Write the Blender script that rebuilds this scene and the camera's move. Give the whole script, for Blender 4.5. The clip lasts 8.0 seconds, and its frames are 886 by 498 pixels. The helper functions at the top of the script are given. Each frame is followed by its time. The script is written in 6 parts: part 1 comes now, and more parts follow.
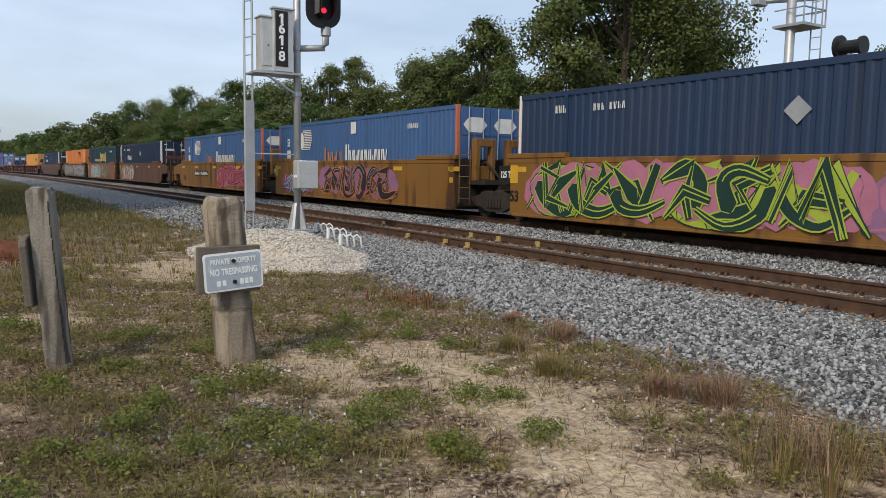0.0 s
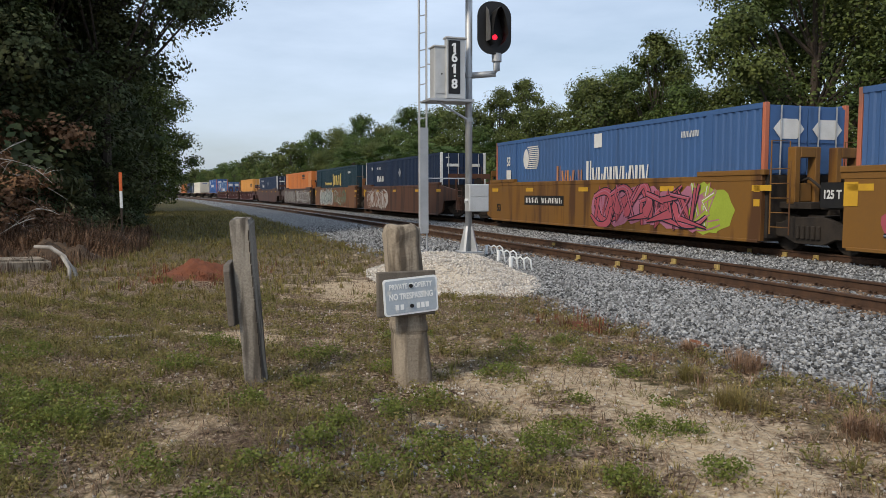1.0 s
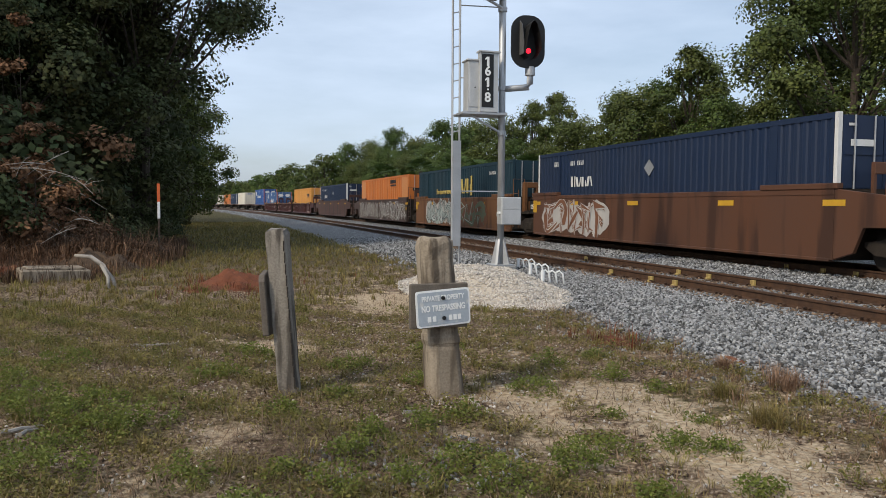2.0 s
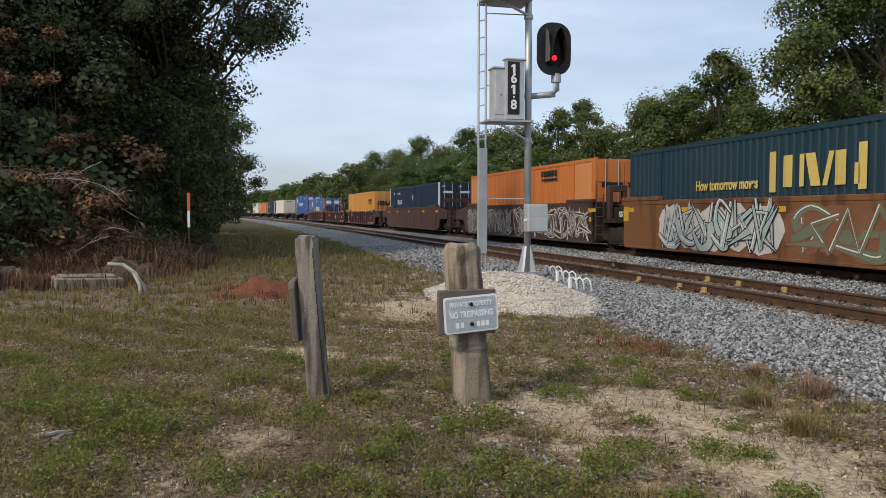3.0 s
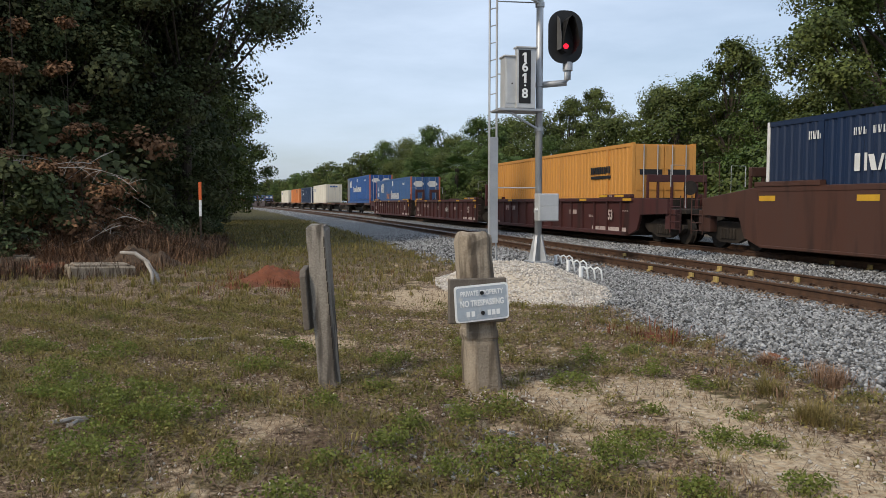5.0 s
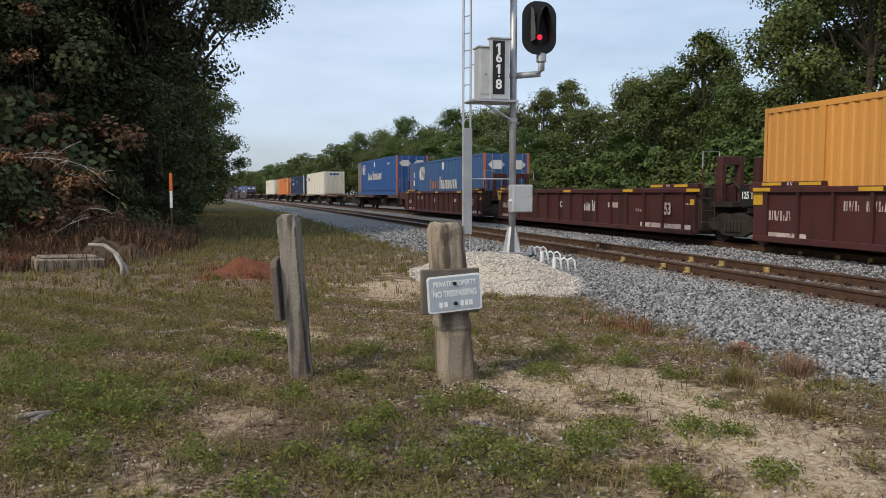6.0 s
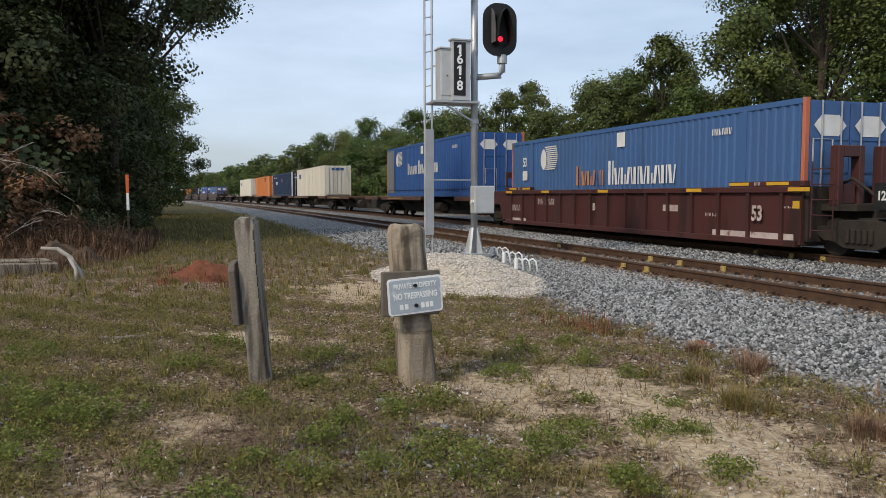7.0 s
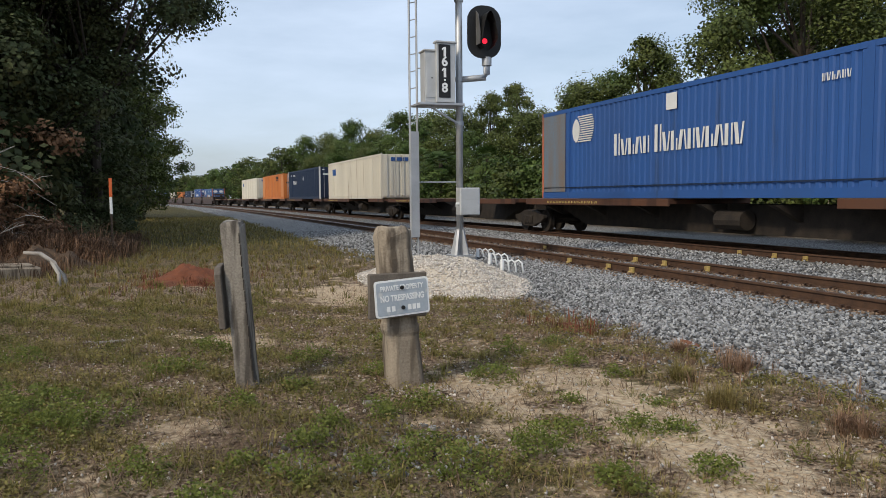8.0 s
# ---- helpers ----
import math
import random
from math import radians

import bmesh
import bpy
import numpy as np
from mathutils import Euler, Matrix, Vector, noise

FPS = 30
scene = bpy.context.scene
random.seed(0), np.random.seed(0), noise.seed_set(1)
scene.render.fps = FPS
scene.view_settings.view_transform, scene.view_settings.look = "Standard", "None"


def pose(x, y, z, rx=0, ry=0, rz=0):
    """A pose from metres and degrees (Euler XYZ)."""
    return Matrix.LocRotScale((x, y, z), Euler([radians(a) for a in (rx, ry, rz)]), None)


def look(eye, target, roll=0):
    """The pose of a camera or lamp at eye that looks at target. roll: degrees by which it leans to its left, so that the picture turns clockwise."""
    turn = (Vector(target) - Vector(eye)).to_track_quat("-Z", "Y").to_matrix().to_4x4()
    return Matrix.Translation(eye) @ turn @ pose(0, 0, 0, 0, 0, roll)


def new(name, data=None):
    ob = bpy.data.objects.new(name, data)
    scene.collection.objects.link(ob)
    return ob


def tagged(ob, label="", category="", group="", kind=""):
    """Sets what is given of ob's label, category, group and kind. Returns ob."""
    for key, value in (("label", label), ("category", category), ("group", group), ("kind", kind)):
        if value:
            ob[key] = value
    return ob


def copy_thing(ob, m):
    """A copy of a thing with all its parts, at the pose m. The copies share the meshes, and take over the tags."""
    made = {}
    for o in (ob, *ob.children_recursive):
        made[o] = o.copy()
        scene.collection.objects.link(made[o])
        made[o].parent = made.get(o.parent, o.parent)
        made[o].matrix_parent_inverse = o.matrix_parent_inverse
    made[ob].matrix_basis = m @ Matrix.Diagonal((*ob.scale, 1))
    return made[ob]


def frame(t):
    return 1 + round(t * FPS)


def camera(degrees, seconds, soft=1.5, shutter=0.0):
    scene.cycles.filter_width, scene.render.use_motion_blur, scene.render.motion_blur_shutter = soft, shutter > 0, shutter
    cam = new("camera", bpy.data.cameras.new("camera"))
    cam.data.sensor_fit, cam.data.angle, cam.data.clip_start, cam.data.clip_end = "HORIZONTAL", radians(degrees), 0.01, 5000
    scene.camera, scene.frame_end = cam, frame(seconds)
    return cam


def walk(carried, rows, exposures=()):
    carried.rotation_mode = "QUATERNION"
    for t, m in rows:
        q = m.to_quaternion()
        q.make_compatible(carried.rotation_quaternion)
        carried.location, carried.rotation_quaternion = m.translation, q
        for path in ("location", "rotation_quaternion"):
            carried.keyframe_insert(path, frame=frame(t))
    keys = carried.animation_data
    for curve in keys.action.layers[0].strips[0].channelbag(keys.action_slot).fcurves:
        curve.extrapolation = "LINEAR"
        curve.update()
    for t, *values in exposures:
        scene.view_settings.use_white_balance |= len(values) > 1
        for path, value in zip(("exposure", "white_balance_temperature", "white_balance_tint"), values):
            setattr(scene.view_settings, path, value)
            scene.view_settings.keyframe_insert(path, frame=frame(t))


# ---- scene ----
cam = camera(60.735, 8.0, soft=0.8)
EYE = 1.65
# seconds, the eye's sway in the hand (x, y, z), yaw, pitch, roll
PAN = ((0, 0.093, 0.071, -0.035, -31.57, -5.72, -0.94), (0.1, 0.086, 0.067, -0.028, -28.31, -5.57, -0.73), (0.2, 0.079, 0.062, -0.021, -25.79, -5.45, -0.55),
       (0.3, 0.072, 0.057, -0.015, -23.03, -5.31, -0.35), (0.4, 0.065, 0.052, -0.009, -21.28, -5.24, -0.23), (0.5, 0.059, 0.048, -0.004, -20.85, -5.19, -0.18),
       (1, 0.046, 0.038, 0.02, -18.88, -4.30, 0.08), (1.5, 0.038, 0.033, 0.02, -17.47, -3.74, -0.19), (3, 0.005, 0.0, 0.007, -14.53, -2.74, -0.02),
       (3.5, 0, 0, 0, -13.68, -2.71, 0.0), (4, 0, 0, 0.002, -13.6, -3.05, -0.04), (5.5, 0.009, 0.015, -0.006, -14.07, -3.80, 0.03),
       (6, 0.031, 0.03, -0.013, -15.63, -4.16, -0.05), (6.5, 0.053, 0.033, -0.01, -17.08, -4.36, 0.13), (7, 0.06, 0.035, -0.006, -18.42, -4.09, 0.12),
       (7.5, 0.053, 0.03, -0.008, -19.2, -3.94, 0.14), (8, 0.048, 0.022, -0.007, -19.53, -3.94, 0.43))
walk(cam, [(t, pose(x, y, EYE + z, 90 + p, r, w)) for t, x, y, z, w, p, r in PAN])

# ---- light ----
SUN_EL, SUN_AZ = 40.0, 243.0
scene.view_settings.exposure = 0.0


def build_light():
    w = bpy.data.worlds.new("sky")
    scene.world = w
    w.use_nodes = True
    n, l = w.node_tree.nodes, w.node_tree.links
    n.clear()
    out, bg = n.new("ShaderNodeOutputWorld"), n.new("ShaderNodeBackground")
    sky = n.new("ShaderNodeTexSky")
    sky.sky_type, sky.sun_disc = "NISHITA", False
    sky.sun_elevation, sky.sun_rotation = radians(SUN_EL), radians(SUN_AZ)
    sky.air_density, sky.dust_density = 1.0, 2.0
    co, mp, nz = n.new("ShaderNodeTexCoord"), n.new("ShaderNodeMapping"), n.new("ShaderNodeTexNoise")
    mp.inputs["Scale"].default_value = (1.6, 1.6, 6.5)
    nz.inputs["Scale"].default_value, nz.inputs["Detail"].default_value = 1.3, 6
    nz.inputs["Roughness"].default_value = 0.55
    rmp, mix = n.new("ShaderNodeValToRGB"), n.new("ShaderNodeMixRGB")
    rmp.color_ramp.elements[0].position, rmp.color_ramp.elements[1].position = 0.25, 0.75
    rmp.color_ramp.elements[0].color, rmp.color_ramp.elements[1].color = (0.3, 0.3, 0.3, 1), (0.95, 0.95, 0.95, 1)
    mix.inputs[2].default_value = (6.7, 7.9, 9.7, 1)
    l.new(co.outputs["Generated"], mp.inputs[0])
    l.new(mp.outputs[0], nz.inputs["Vector"])
    l.new(nz.outputs[0], rmp.inputs[0])
    l.new(rmp.outputs[0], mix.inputs[0])
    l.new(sky.outputs[0], mix.inputs[1])
    l.new(mix.outputs[0], bg.inputs[0])
    bg.inputs[1].default_value = 0.116
    l.new(bg.outputs[0], out.inputs[0])
    sun = new("sun", bpy.data.lights.new("sun", "SUN"))
    sun.data.energy, sun.data.angle, sun.data.color = 2.3, radians(7), (1.0, 0.87, 0.68)
    el, az = radians(SUN_EL), radians(SUN_AZ)
    way = Vector((math.sin(az) * math.cos(el), math.cos(az) * math.cos(el), math.sin(el)))
    sun.matrix_world = look(way * 100, (0, 0, 0))


build_light()

# ---- materials ----
MATS = {}


def mat(name, a, b=None, rough=0.8, metal=0.0, scale=3.0, fine=40.0, bump=0.2, island=0.0, spots=None, streak=False, objrand=0.0, spec=0.3, translucent=0.0):
    """Paint or matter of two close colours at two scales, with fine relief; spots: a third colour (stain) and its share."""
    if name in MATS:
        return MATS[name]
    m = bpy.data.materials.new(name)
    MATS[name] = m
    m.use_nodes = True
    n, l = m.node_tree.nodes, m.node_tree.links
    bs = n["Principled BSDF"]
    b = b or tuple(c * 0.7 for c in a)
    co = n.new("ShaderNodeTexCoord")
    big, small = n.new("ShaderNodeTexNoise"), n.new("ShaderNodeTexNoise")
    big.inputs["Scale"].default_value, big.inputs["Detail"].default_value = scale, 5
    small.inputs["Scale"].default_value, small.inputs["Detail"].default_value = fine, 3
    src = co.outputs["Object"]
    if streak:
        mp = n.new("ShaderNodeMapping")
        mp.inputs["Scale"].default_value = (1, 1, 0.12)
        l.new(src, mp.inputs[0])
        src = mp.outputs[0]
    l.new(src, big.inputs["Vector"])
    l.new(co.outputs["Object"], small.inputs["Vector"])
    add = n.new("ShaderNodeMath")
    add.operation = "MULTIPLY_ADD"
    l.new(small.outputs[0], add.inputs[0])
    add.inputs[1].default_value = 0.45
    l.new(big.outputs[0], add.inputs[2])
    rm = n.new("ShaderNodeMapRange")
    rm.inputs[1].default_value, rm.inputs[2].default_value = 0.5, 0.95
    l.new(add.outputs[0], rm.inputs[0])
    mix = n.new("ShaderNodeMixRGB")
    mix.inputs[1].default_value, mix.inputs[2].default_value = (*a, 1), (*b, 1)
    l.new(rm.outputs[0], mix.inputs[0])
    col = mix.outputs[0]
    if spots:
        sn, sr, sm = n.new("ShaderNodeTexNoise"), n.new("ShaderNodeMapRange"), n.new("ShaderNodeMixRGB")
        sn.inputs["Scale"].default_value, sn.inputs["Detail"].default_value = scale * 2.3, 8
        l.new(src, sn.inputs["Vector"])
        cut = 0.72 - 0.35 * spots[1]
        sr.inputs[1].default_value, sr.inputs[2].default_value = cut - 0.06, cut + 0.06
        l.new(sn.outputs[0], sr.inputs[0])
        l.new(sr.outputs[0], sm.inputs[0])
        l.new(col, sm.inputs[1])
        sm.inputs[2].default_value = (*spots[0], 1)
        col = sm.outputs[0]
    if island or objrand:
        hs, r = n.new("ShaderNodeHueSaturation"), n.new("ShaderNodeMapRange")
        if island:
            l.new(n.new("ShaderNodeNewGeometry").outputs["Random Per Island"], r.inputs[0])
        else:
            l.new(n.new("ShaderNodeObjectInfo").outputs["Random"], r.inputs[0])
        k = island or objrand
        r.inputs[3].default_value, r.inputs[4].default_value = 1 - k, 1 + k
        l.new(r.outputs[0], hs.inputs["Value"])
        l.new(col, hs.inputs["Color"])
        col = hs.outputs[0]
    l.new(col, bs.inputs["Base Color"])
    bs.inputs["Roughness"].default_value, bs.inputs["Metallic"].default_value = rough, metal
    bs.inputs["Specular IOR Level"].default_value = spec
    if bump:
        bp = n.new("ShaderNodeBump")
        bp.inputs["Strength"].default_value, bp.inputs["Distance"].default_value = bump, 0.02
        l.new(add.outputs[0], bp.inputs["Height"])
        l.new(bp.outputs[0], bs.inputs["Normal"])
    if translucent:
        tr, ms = n.new("ShaderNodeBsdfTranslucent"), n.new("ShaderNodeMixShader")
        l.new(col, tr.inputs[0])
        ms.inputs[0].default_value = translucent
        l.new(bs.outputs[0], ms.inputs[1])
        l.new(tr.outputs[0], ms.inputs[2])
        l.new(ms.outputs[0], n["Material Output"].inputs[0])
    return m


def glow(name, col, power):
    m = bpy.data.materials.new(name)
    m.use_nodes = True
    bs = m.node_tree.nodes["Principled BSDF"]
    bs.inputs["Base Color"].default_value = (*col, 1)
    bs.inputs["Emission Color"].default_value, bs.inputs["Emission Strength"].default_value = (*col, 1), power
    return m


STEEL = mat("galvanised steel", (0.50, 0.51, 0.52), (0.36, 0.37, 0.38), 0.5, 0.55, 2.0, 60, 0.05)
ALU = mat("aluminium sheet", (0.56, 0.57, 0.57), (0.44, 0.45, 0.45), 0.55, 0.3, 2.5, 50, 0.05)
BLACK = mat("black paint", (0.012, 0.012, 0.013), (0.022, 0.022, 0.022), 0.5)
SOOT = mat("sooty steel", (0.022, 0.019, 0.017), (0.045, 0.035, 0.027), 0.85, 0.1, 4, 30, 0.3)
RAIL = mat("rusty rail", (0.115, 0.062, 0.036), (0.06, 0.036, 0.025), 0.75, 0.2, 6, 60, 0.3)
RAILTOP = mat("worn rail head", (0.16, 0.12, 0.09), (0.1, 0.07, 0.055), 0.4, 0.7, 6, 60, 0.1)
TIE = mat("weathered tie", (0.17, 0.14, 0.11), (0.09, 0.07, 0.055), 0.9, 0, 5, 50, 0.5)
WHITE = mat("white decal", (0.72, 0.72, 0.7), (0.6, 0.6, 0.58), 0.6, 0, 3, 40, 0)
CONCRETE = mat("old concrete", (0.38, 0.32, 0.245), (0.18, 0.145, 0.105), 0.95, 0, 4.5, 55, 0.8, spots=((0.12, 0.095, 0.07), 0.48), streak=True)
POSTGREY = mat("weathered grey concrete", (0.31, 0.28, 0.235), (0.11, 0.095, 0.08), 0.95, 0, 4.5, 55, 0.8, spots=((0.075, 0.065, 0.055), 0.55), streak=True)
WOOD = mat("grey board", (0.17, 0.145, 0.12), (0.09, 0.075, 0.06), 0.9, 0, 5, 60, 0.5, streak=True)
SIGNPAINT = mat("sign paint", (0.43, 0.48, 0.53), (0.35, 0.40, 0.45), 0.6, 0, 6, 60, 0.05, spots=((0.55, 0.56, 0.55), 0.25))
SIGNWHITE = mat("sign white", (0.85, 0.86, 0.85), (0.76, 0.77, 0.76), 0.6, 0, 12, 60, 0.02)
YELLOW = mat("yellow paint", (0.62, 0.36, 0.03), (0.5, 0.28, 0.03), 0.6)
PALEYEL = mat("pale yellow paint", (0.5, 0.38, 0.13), (0.3, 0.21, 0.08), 0.7, 0, 9, 60, 0.1)
STONE = mat("ballast stone", (0.30, 0.303, 0.302), (0.15, 0.15, 0.148), 0.9, 0, 20, 90, 0.4, island=0.85)
RUSTSTONE = mat("rust-stained ballast", (0.22, 0.155, 0.105), (0.12, 0.08, 0.055), 0.95, 0, 20, 90, 0.4, island=0.6)
WHITESTONE = mat("white limestone chips", (0.60, 0.555, 0.50), (0.44, 0.395, 0.335), 0.95, 0, 20, 90, 0.4, island=0.3)
GRASS = mat("dry green grass", (0.135, 0.135, 0.03), (0.29, 0.215, 0.085), 0.8, 0, 1.2, 20, 0, island=0.4, translucent=0.25)
STRAW = mat("straw litter", (0.22, 0.145, 0.085), (0.11, 0.07, 0.045), 0.9, 0, 1.5, 20, 0, island=0.5)
WEED = mat("green weed leaf", (0.125, 0.165, 0.03), (0.2, 0.205, 0.05), 0.6, 0, 2, 20, 0, island=0.35, translucent=0.3)
MATWEED = mat("olive ground cover", (0.125, 0.13, 0.032), (0.25, 0.195, 0.072), 0.75, 0, 1.3, 20, 0, island=0.45, translucent=0.25)
TWIG = mat("dark twigs", (0.10, 0.065, 0.042), (0.17, 0.115, 0.075), 0.9, 0, 2, 20, 0, island=0.5)
REDWEED = mat("russet dead stalks", (0.31, 0.195, 0.115), (0.2, 0.12, 0.08), 0.9, 0, 2, 20, 0, island=0.45)
BARK = mat("bark", (0.085, 0.067, 0.052), (0.045, 0.036, 0.03), 0.95, 0, 4, 25, 0.7)
PALEBARK = mat("bare pale branch", (0.42, 0.39, 0.35), (0.24, 0.215, 0.19), 0.9, 0, 5, 30, 0.4)
LEAF_OAK = mat("oak foliage", (0.042, 0.07, 0.016), (0.115, 0.13, 0.03), 0.65, 0, 0.35, 3, 0, island=0.45, translucent=0.16)
LEAF_DARK = mat("dark foliage", (0.042, 0.068, 0.026), (0.095, 0.092, 0.036), 0.75, 0, 0.4, 3, 0, island=0.5, translucent=0.2)
LEAF_VINE = mat("vine foliage", (0.042, 0.085, 0.018), (0.11, 0.145, 0.034), 0.65, 0, 0.3, 3, 0, island=0.45, translucent=0.16)
LEAF_DEAD = mat("dead foliage", (0.235, 0.125, 0.062), (0.15, 0.085, 0.05), 0.9, 0, 0.8, 5, 0, island=0.5, translucent=0.15)


# ---- mesh tools ----
class Mesh:
    """Gathers vertices and faces of one part."""

    def __init__(self):
        self.v, self.f = [], []

    def face(self, *pts):
        k = len(self.v)
        self.v += [tuple(p) for p in pts]
        self.f.append(tuple(range(k, k + len(pts))))
        return self

    def box(self, x0, x1, y0, y1, z0, z1, m=None):
        k = len(self.v)
        p = [(x, y, z) for z in (z0, z1) for y in (y0, y1) for x in (x0, x1)]
        self.v += [tuple(m @ Vector(q)) for q in p] if m else p
        for q in ((0, 2, 3, 1), (4, 5, 7, 6), (0, 1, 5, 4), (2, 6, 7, 3), (0, 4, 6, 2), (1, 3, 7, 5)):
            self.f.append(tuple(k + i for i in q))
        return self

    def tube(self, path, radii, sides=8, caps=True):
        """A round bar along the path."""
        path = [Vector(p) for p in path]
        if not hasattr(radii, "__len__"):
            radii = [radii] * len(path)
        k0 = len(self.v)
        for i, p in enumerate(path):
            d = (path[min(i + 1, len(path) - 1)] - path[max(i - 1, 0)]).normalized()
            u = d.orthogonal().normalized() if abs(d.z) < 0.95 else Vector((1, 0, 0)) - d * d.x
            u.normalize()
            w = d.cross(u)
            for j in range(sides):
                a = 2 * math.pi * (j + 0.5) / sides
                self.v.append(tuple(p + (u * math.cos(a) + w * math.sin(a)) * radii[i]))
        for i in range(len(path) - 1):
            for j in range(sides):
                a, b = k0 + i * sides + j, k0 + i * sides + (j + 1) % sides
                self.f.append((a, b, b + sides, a + sides))
        if caps:
            self.f.append(tuple(k0 + j for j in reversed(range(sides))))
            e = k0 + (len(path) - 1) * sides
            self.f.append(tuple(e + j for j in range(sides)))
        return self

    def prism(self, outline, axis, a, b):
        """An outline of (u, w) drawn out along axis 0, 1 or 2 from a to b."""
        def put(u, w, s):
            return {0: (s, u, w), 1: (u, s, w), 2: (u, w, s)}[axis]
        k, n = len(self.v), len(outline)
        self.v += [put(u, w, a) for u, w in outline] + [put(u, w, b) for u, w in outline]
        for i in range(n):
            j = (i + 1) % n
            self.f.append((k + i, k + j, k + n + j, k + n + i))
        self.f.append(tuple(k + i for i in reversed(range(n))))
        self.f.append(tuple(k + n + i for i in range(n)))
        return self

    def mesh(self, name, bevel=0.0, smooth=False):
        bm = bmesh.new()
        vs = [bm.verts.new(p) for p in self.v]
        for q in self.f:
            try:
                bm.faces.new([vs[i] for i in q])
            except ValueError:
                pass
        bmesh.ops.recalc_face_normals(bm, faces=bm.faces)
        if bevel:
            bmesh.ops.bevel(bm, geom=[e for e in bm.edges if e.is_manifold and e.calc_face_angle(0) > 0.6], offset=bevel, segments=1, affect="EDGES")
        me = bpy.data.meshes.new(name)
        bm.to_mesh(me)
        bm.free()
        if smooth:
            for p in me.polygons:
                p.use_smooth = True
        return me


def part(name, shape, material, parent=None, label="", bevel=0.0, smooth=False, kind=""):
    me = shape.mesh(name, bevel, smooth) if isinstance(shape, Mesh) else shape
    if not me.materials:
        me.materials.append(material)
    ob = new(name, me)
    ob.parent = parent
    return tagged(ob, label, kind=kind)


def thing(name, label, category, group="", m=None):
    ob = new(name)
    ob.empty_display_size = 0.2
    if m is not None:
        ob.matrix_basis = m
    return tagged(ob, label, category, group)


def fast_mesh(name, v, f, smooth=False):
    """A mesh from arrays of vertices and of faces of one size."""
    v, f = np.asarray(v, dtype=np.float32), np.asarray(f, dtype=np.int32)
    me = bpy.data.meshes.new(name)
    me.vertices.add(len(v))
    me.vertices.foreach_set("co", v.ravel())
    me.loops.add(f.size)
    me.loops.foreach_set("vertex_index", f.ravel())
    me.polygons.add(len(f))
    me.polygons.foreach_set("loop_start", np.arange(0, f.size, f.shape[1], dtype=np.int32))
    me.update(calc_edges=True)
    me.validate()
    if smooth:
        me.polygons.foreach_set("use_smooth", np.ones(len(f), dtype=bool))
    return me


def words(text, size, m, extrude=0.004, squeeze=1.0, align="CENTER"):
    """The text as a mesh, laid by the matrix m."""
    cu = bpy.data.curves.new("words", "FONT")
    cu.body, cu.size, cu.extrude, cu.align_x, cu.align_y = text, size, extrude, align, "CENTER"
    cu.offset = size * 0.03
    ob = new("words", cu)
    me = bpy.data.meshes.new_from_object(ob.evaluated_get(bpy.context.evaluated_depsgraph_get()))
    bpy.data.objects.remove(ob)
    me.transform(m @ Matrix.Diagonal((squeeze, 1, 1, 1)))
    return me


def on_side(x, y, z):
    """Lies on a plane that faces -x; reading runs towards -y."""
    return Matrix(((0, 0, -1, x), (-1, 0, 0, y), (0, 1, 0, z), (0, 0, 0, 1)))


def on_end(x, y, z):
    """Lies on a plane that faces -y; reading runs towards +x."""
    return Matrix(((1, 0, 0, x), (0, 0, -1, y), (0, 1, 0, z), (0, 0, 0, 1)))


# ---- the line: a gentle curve to the left ----
NEAR, RAD, RAIL_Z = 8.678, 2706.0, 0.27
GAUGE, TRAIN_OFF = 1.505, 5.15
CX = NEAR - RAD


def on_line(s, off, z=0.0):
    a = s / RAD
    return pose(CX + (RAD + off) * math.cos(a), (RAD + off) * math.sin(a), z, 0, 0, math.degrees(a))


def line_x(y, off=0.0):
    return CX + np.sqrt((RAD + off) ** 2 - np.asarray(y, dtype=float) ** 2)


def smooth01(a, b, x):
    t = np.clip((np.asarray(x, dtype=float) - a) / (b - a), 0, 1)
    return t * t * (3 - 2 * t)


def waves(x, y, seed, size):
    """A cheap smooth unevenness between -1 and 1."""
    r = np.random.RandomState(seed)
    out = 0
    for i in range(7):
        a, k, p = r.uniform(0, 6.28), (1.0 + 0.9 * i) / size, r.uniform(0, 6.28)
        out = out + np.sin((x * np.cos(a) + y * np.sin(a)) * k * 6.28 + p) / (1 + 0.55 * i)
    return out / 2.6


def bed(x, y):
    """How far inside the ballast a place is: metres past its edge."""
    return np.asarray(x) - line_x(np.clip(y, -600, 600)) + 3.55 + 0.35 * waves(x, y, 5, 6.0) + 0.15 * waves(x, y, 6, 1.3)


def ground_z(x, y):
    x, y = np.asarray(x, dtype=float), np.asarray(y, dtype=float)
    z = 0.022 * waves(x, y, 1, 3.0) + 0.016 * waves(x, y, 2, 0.9) + 0.011 * waves(x, y, 4, 0.42)
    b = bed(x, y)
    z = z * (1 - smooth01(0, 1.5, b)) + 0.095 * smooth01(-0.2, 2.6, b)
    far = smooth01(3, 25, -(x + 4)) * smooth01(10, 30, y)
    return z + 0.25 * far * (1 + 0.3 * waves(x, y, 3, 12))


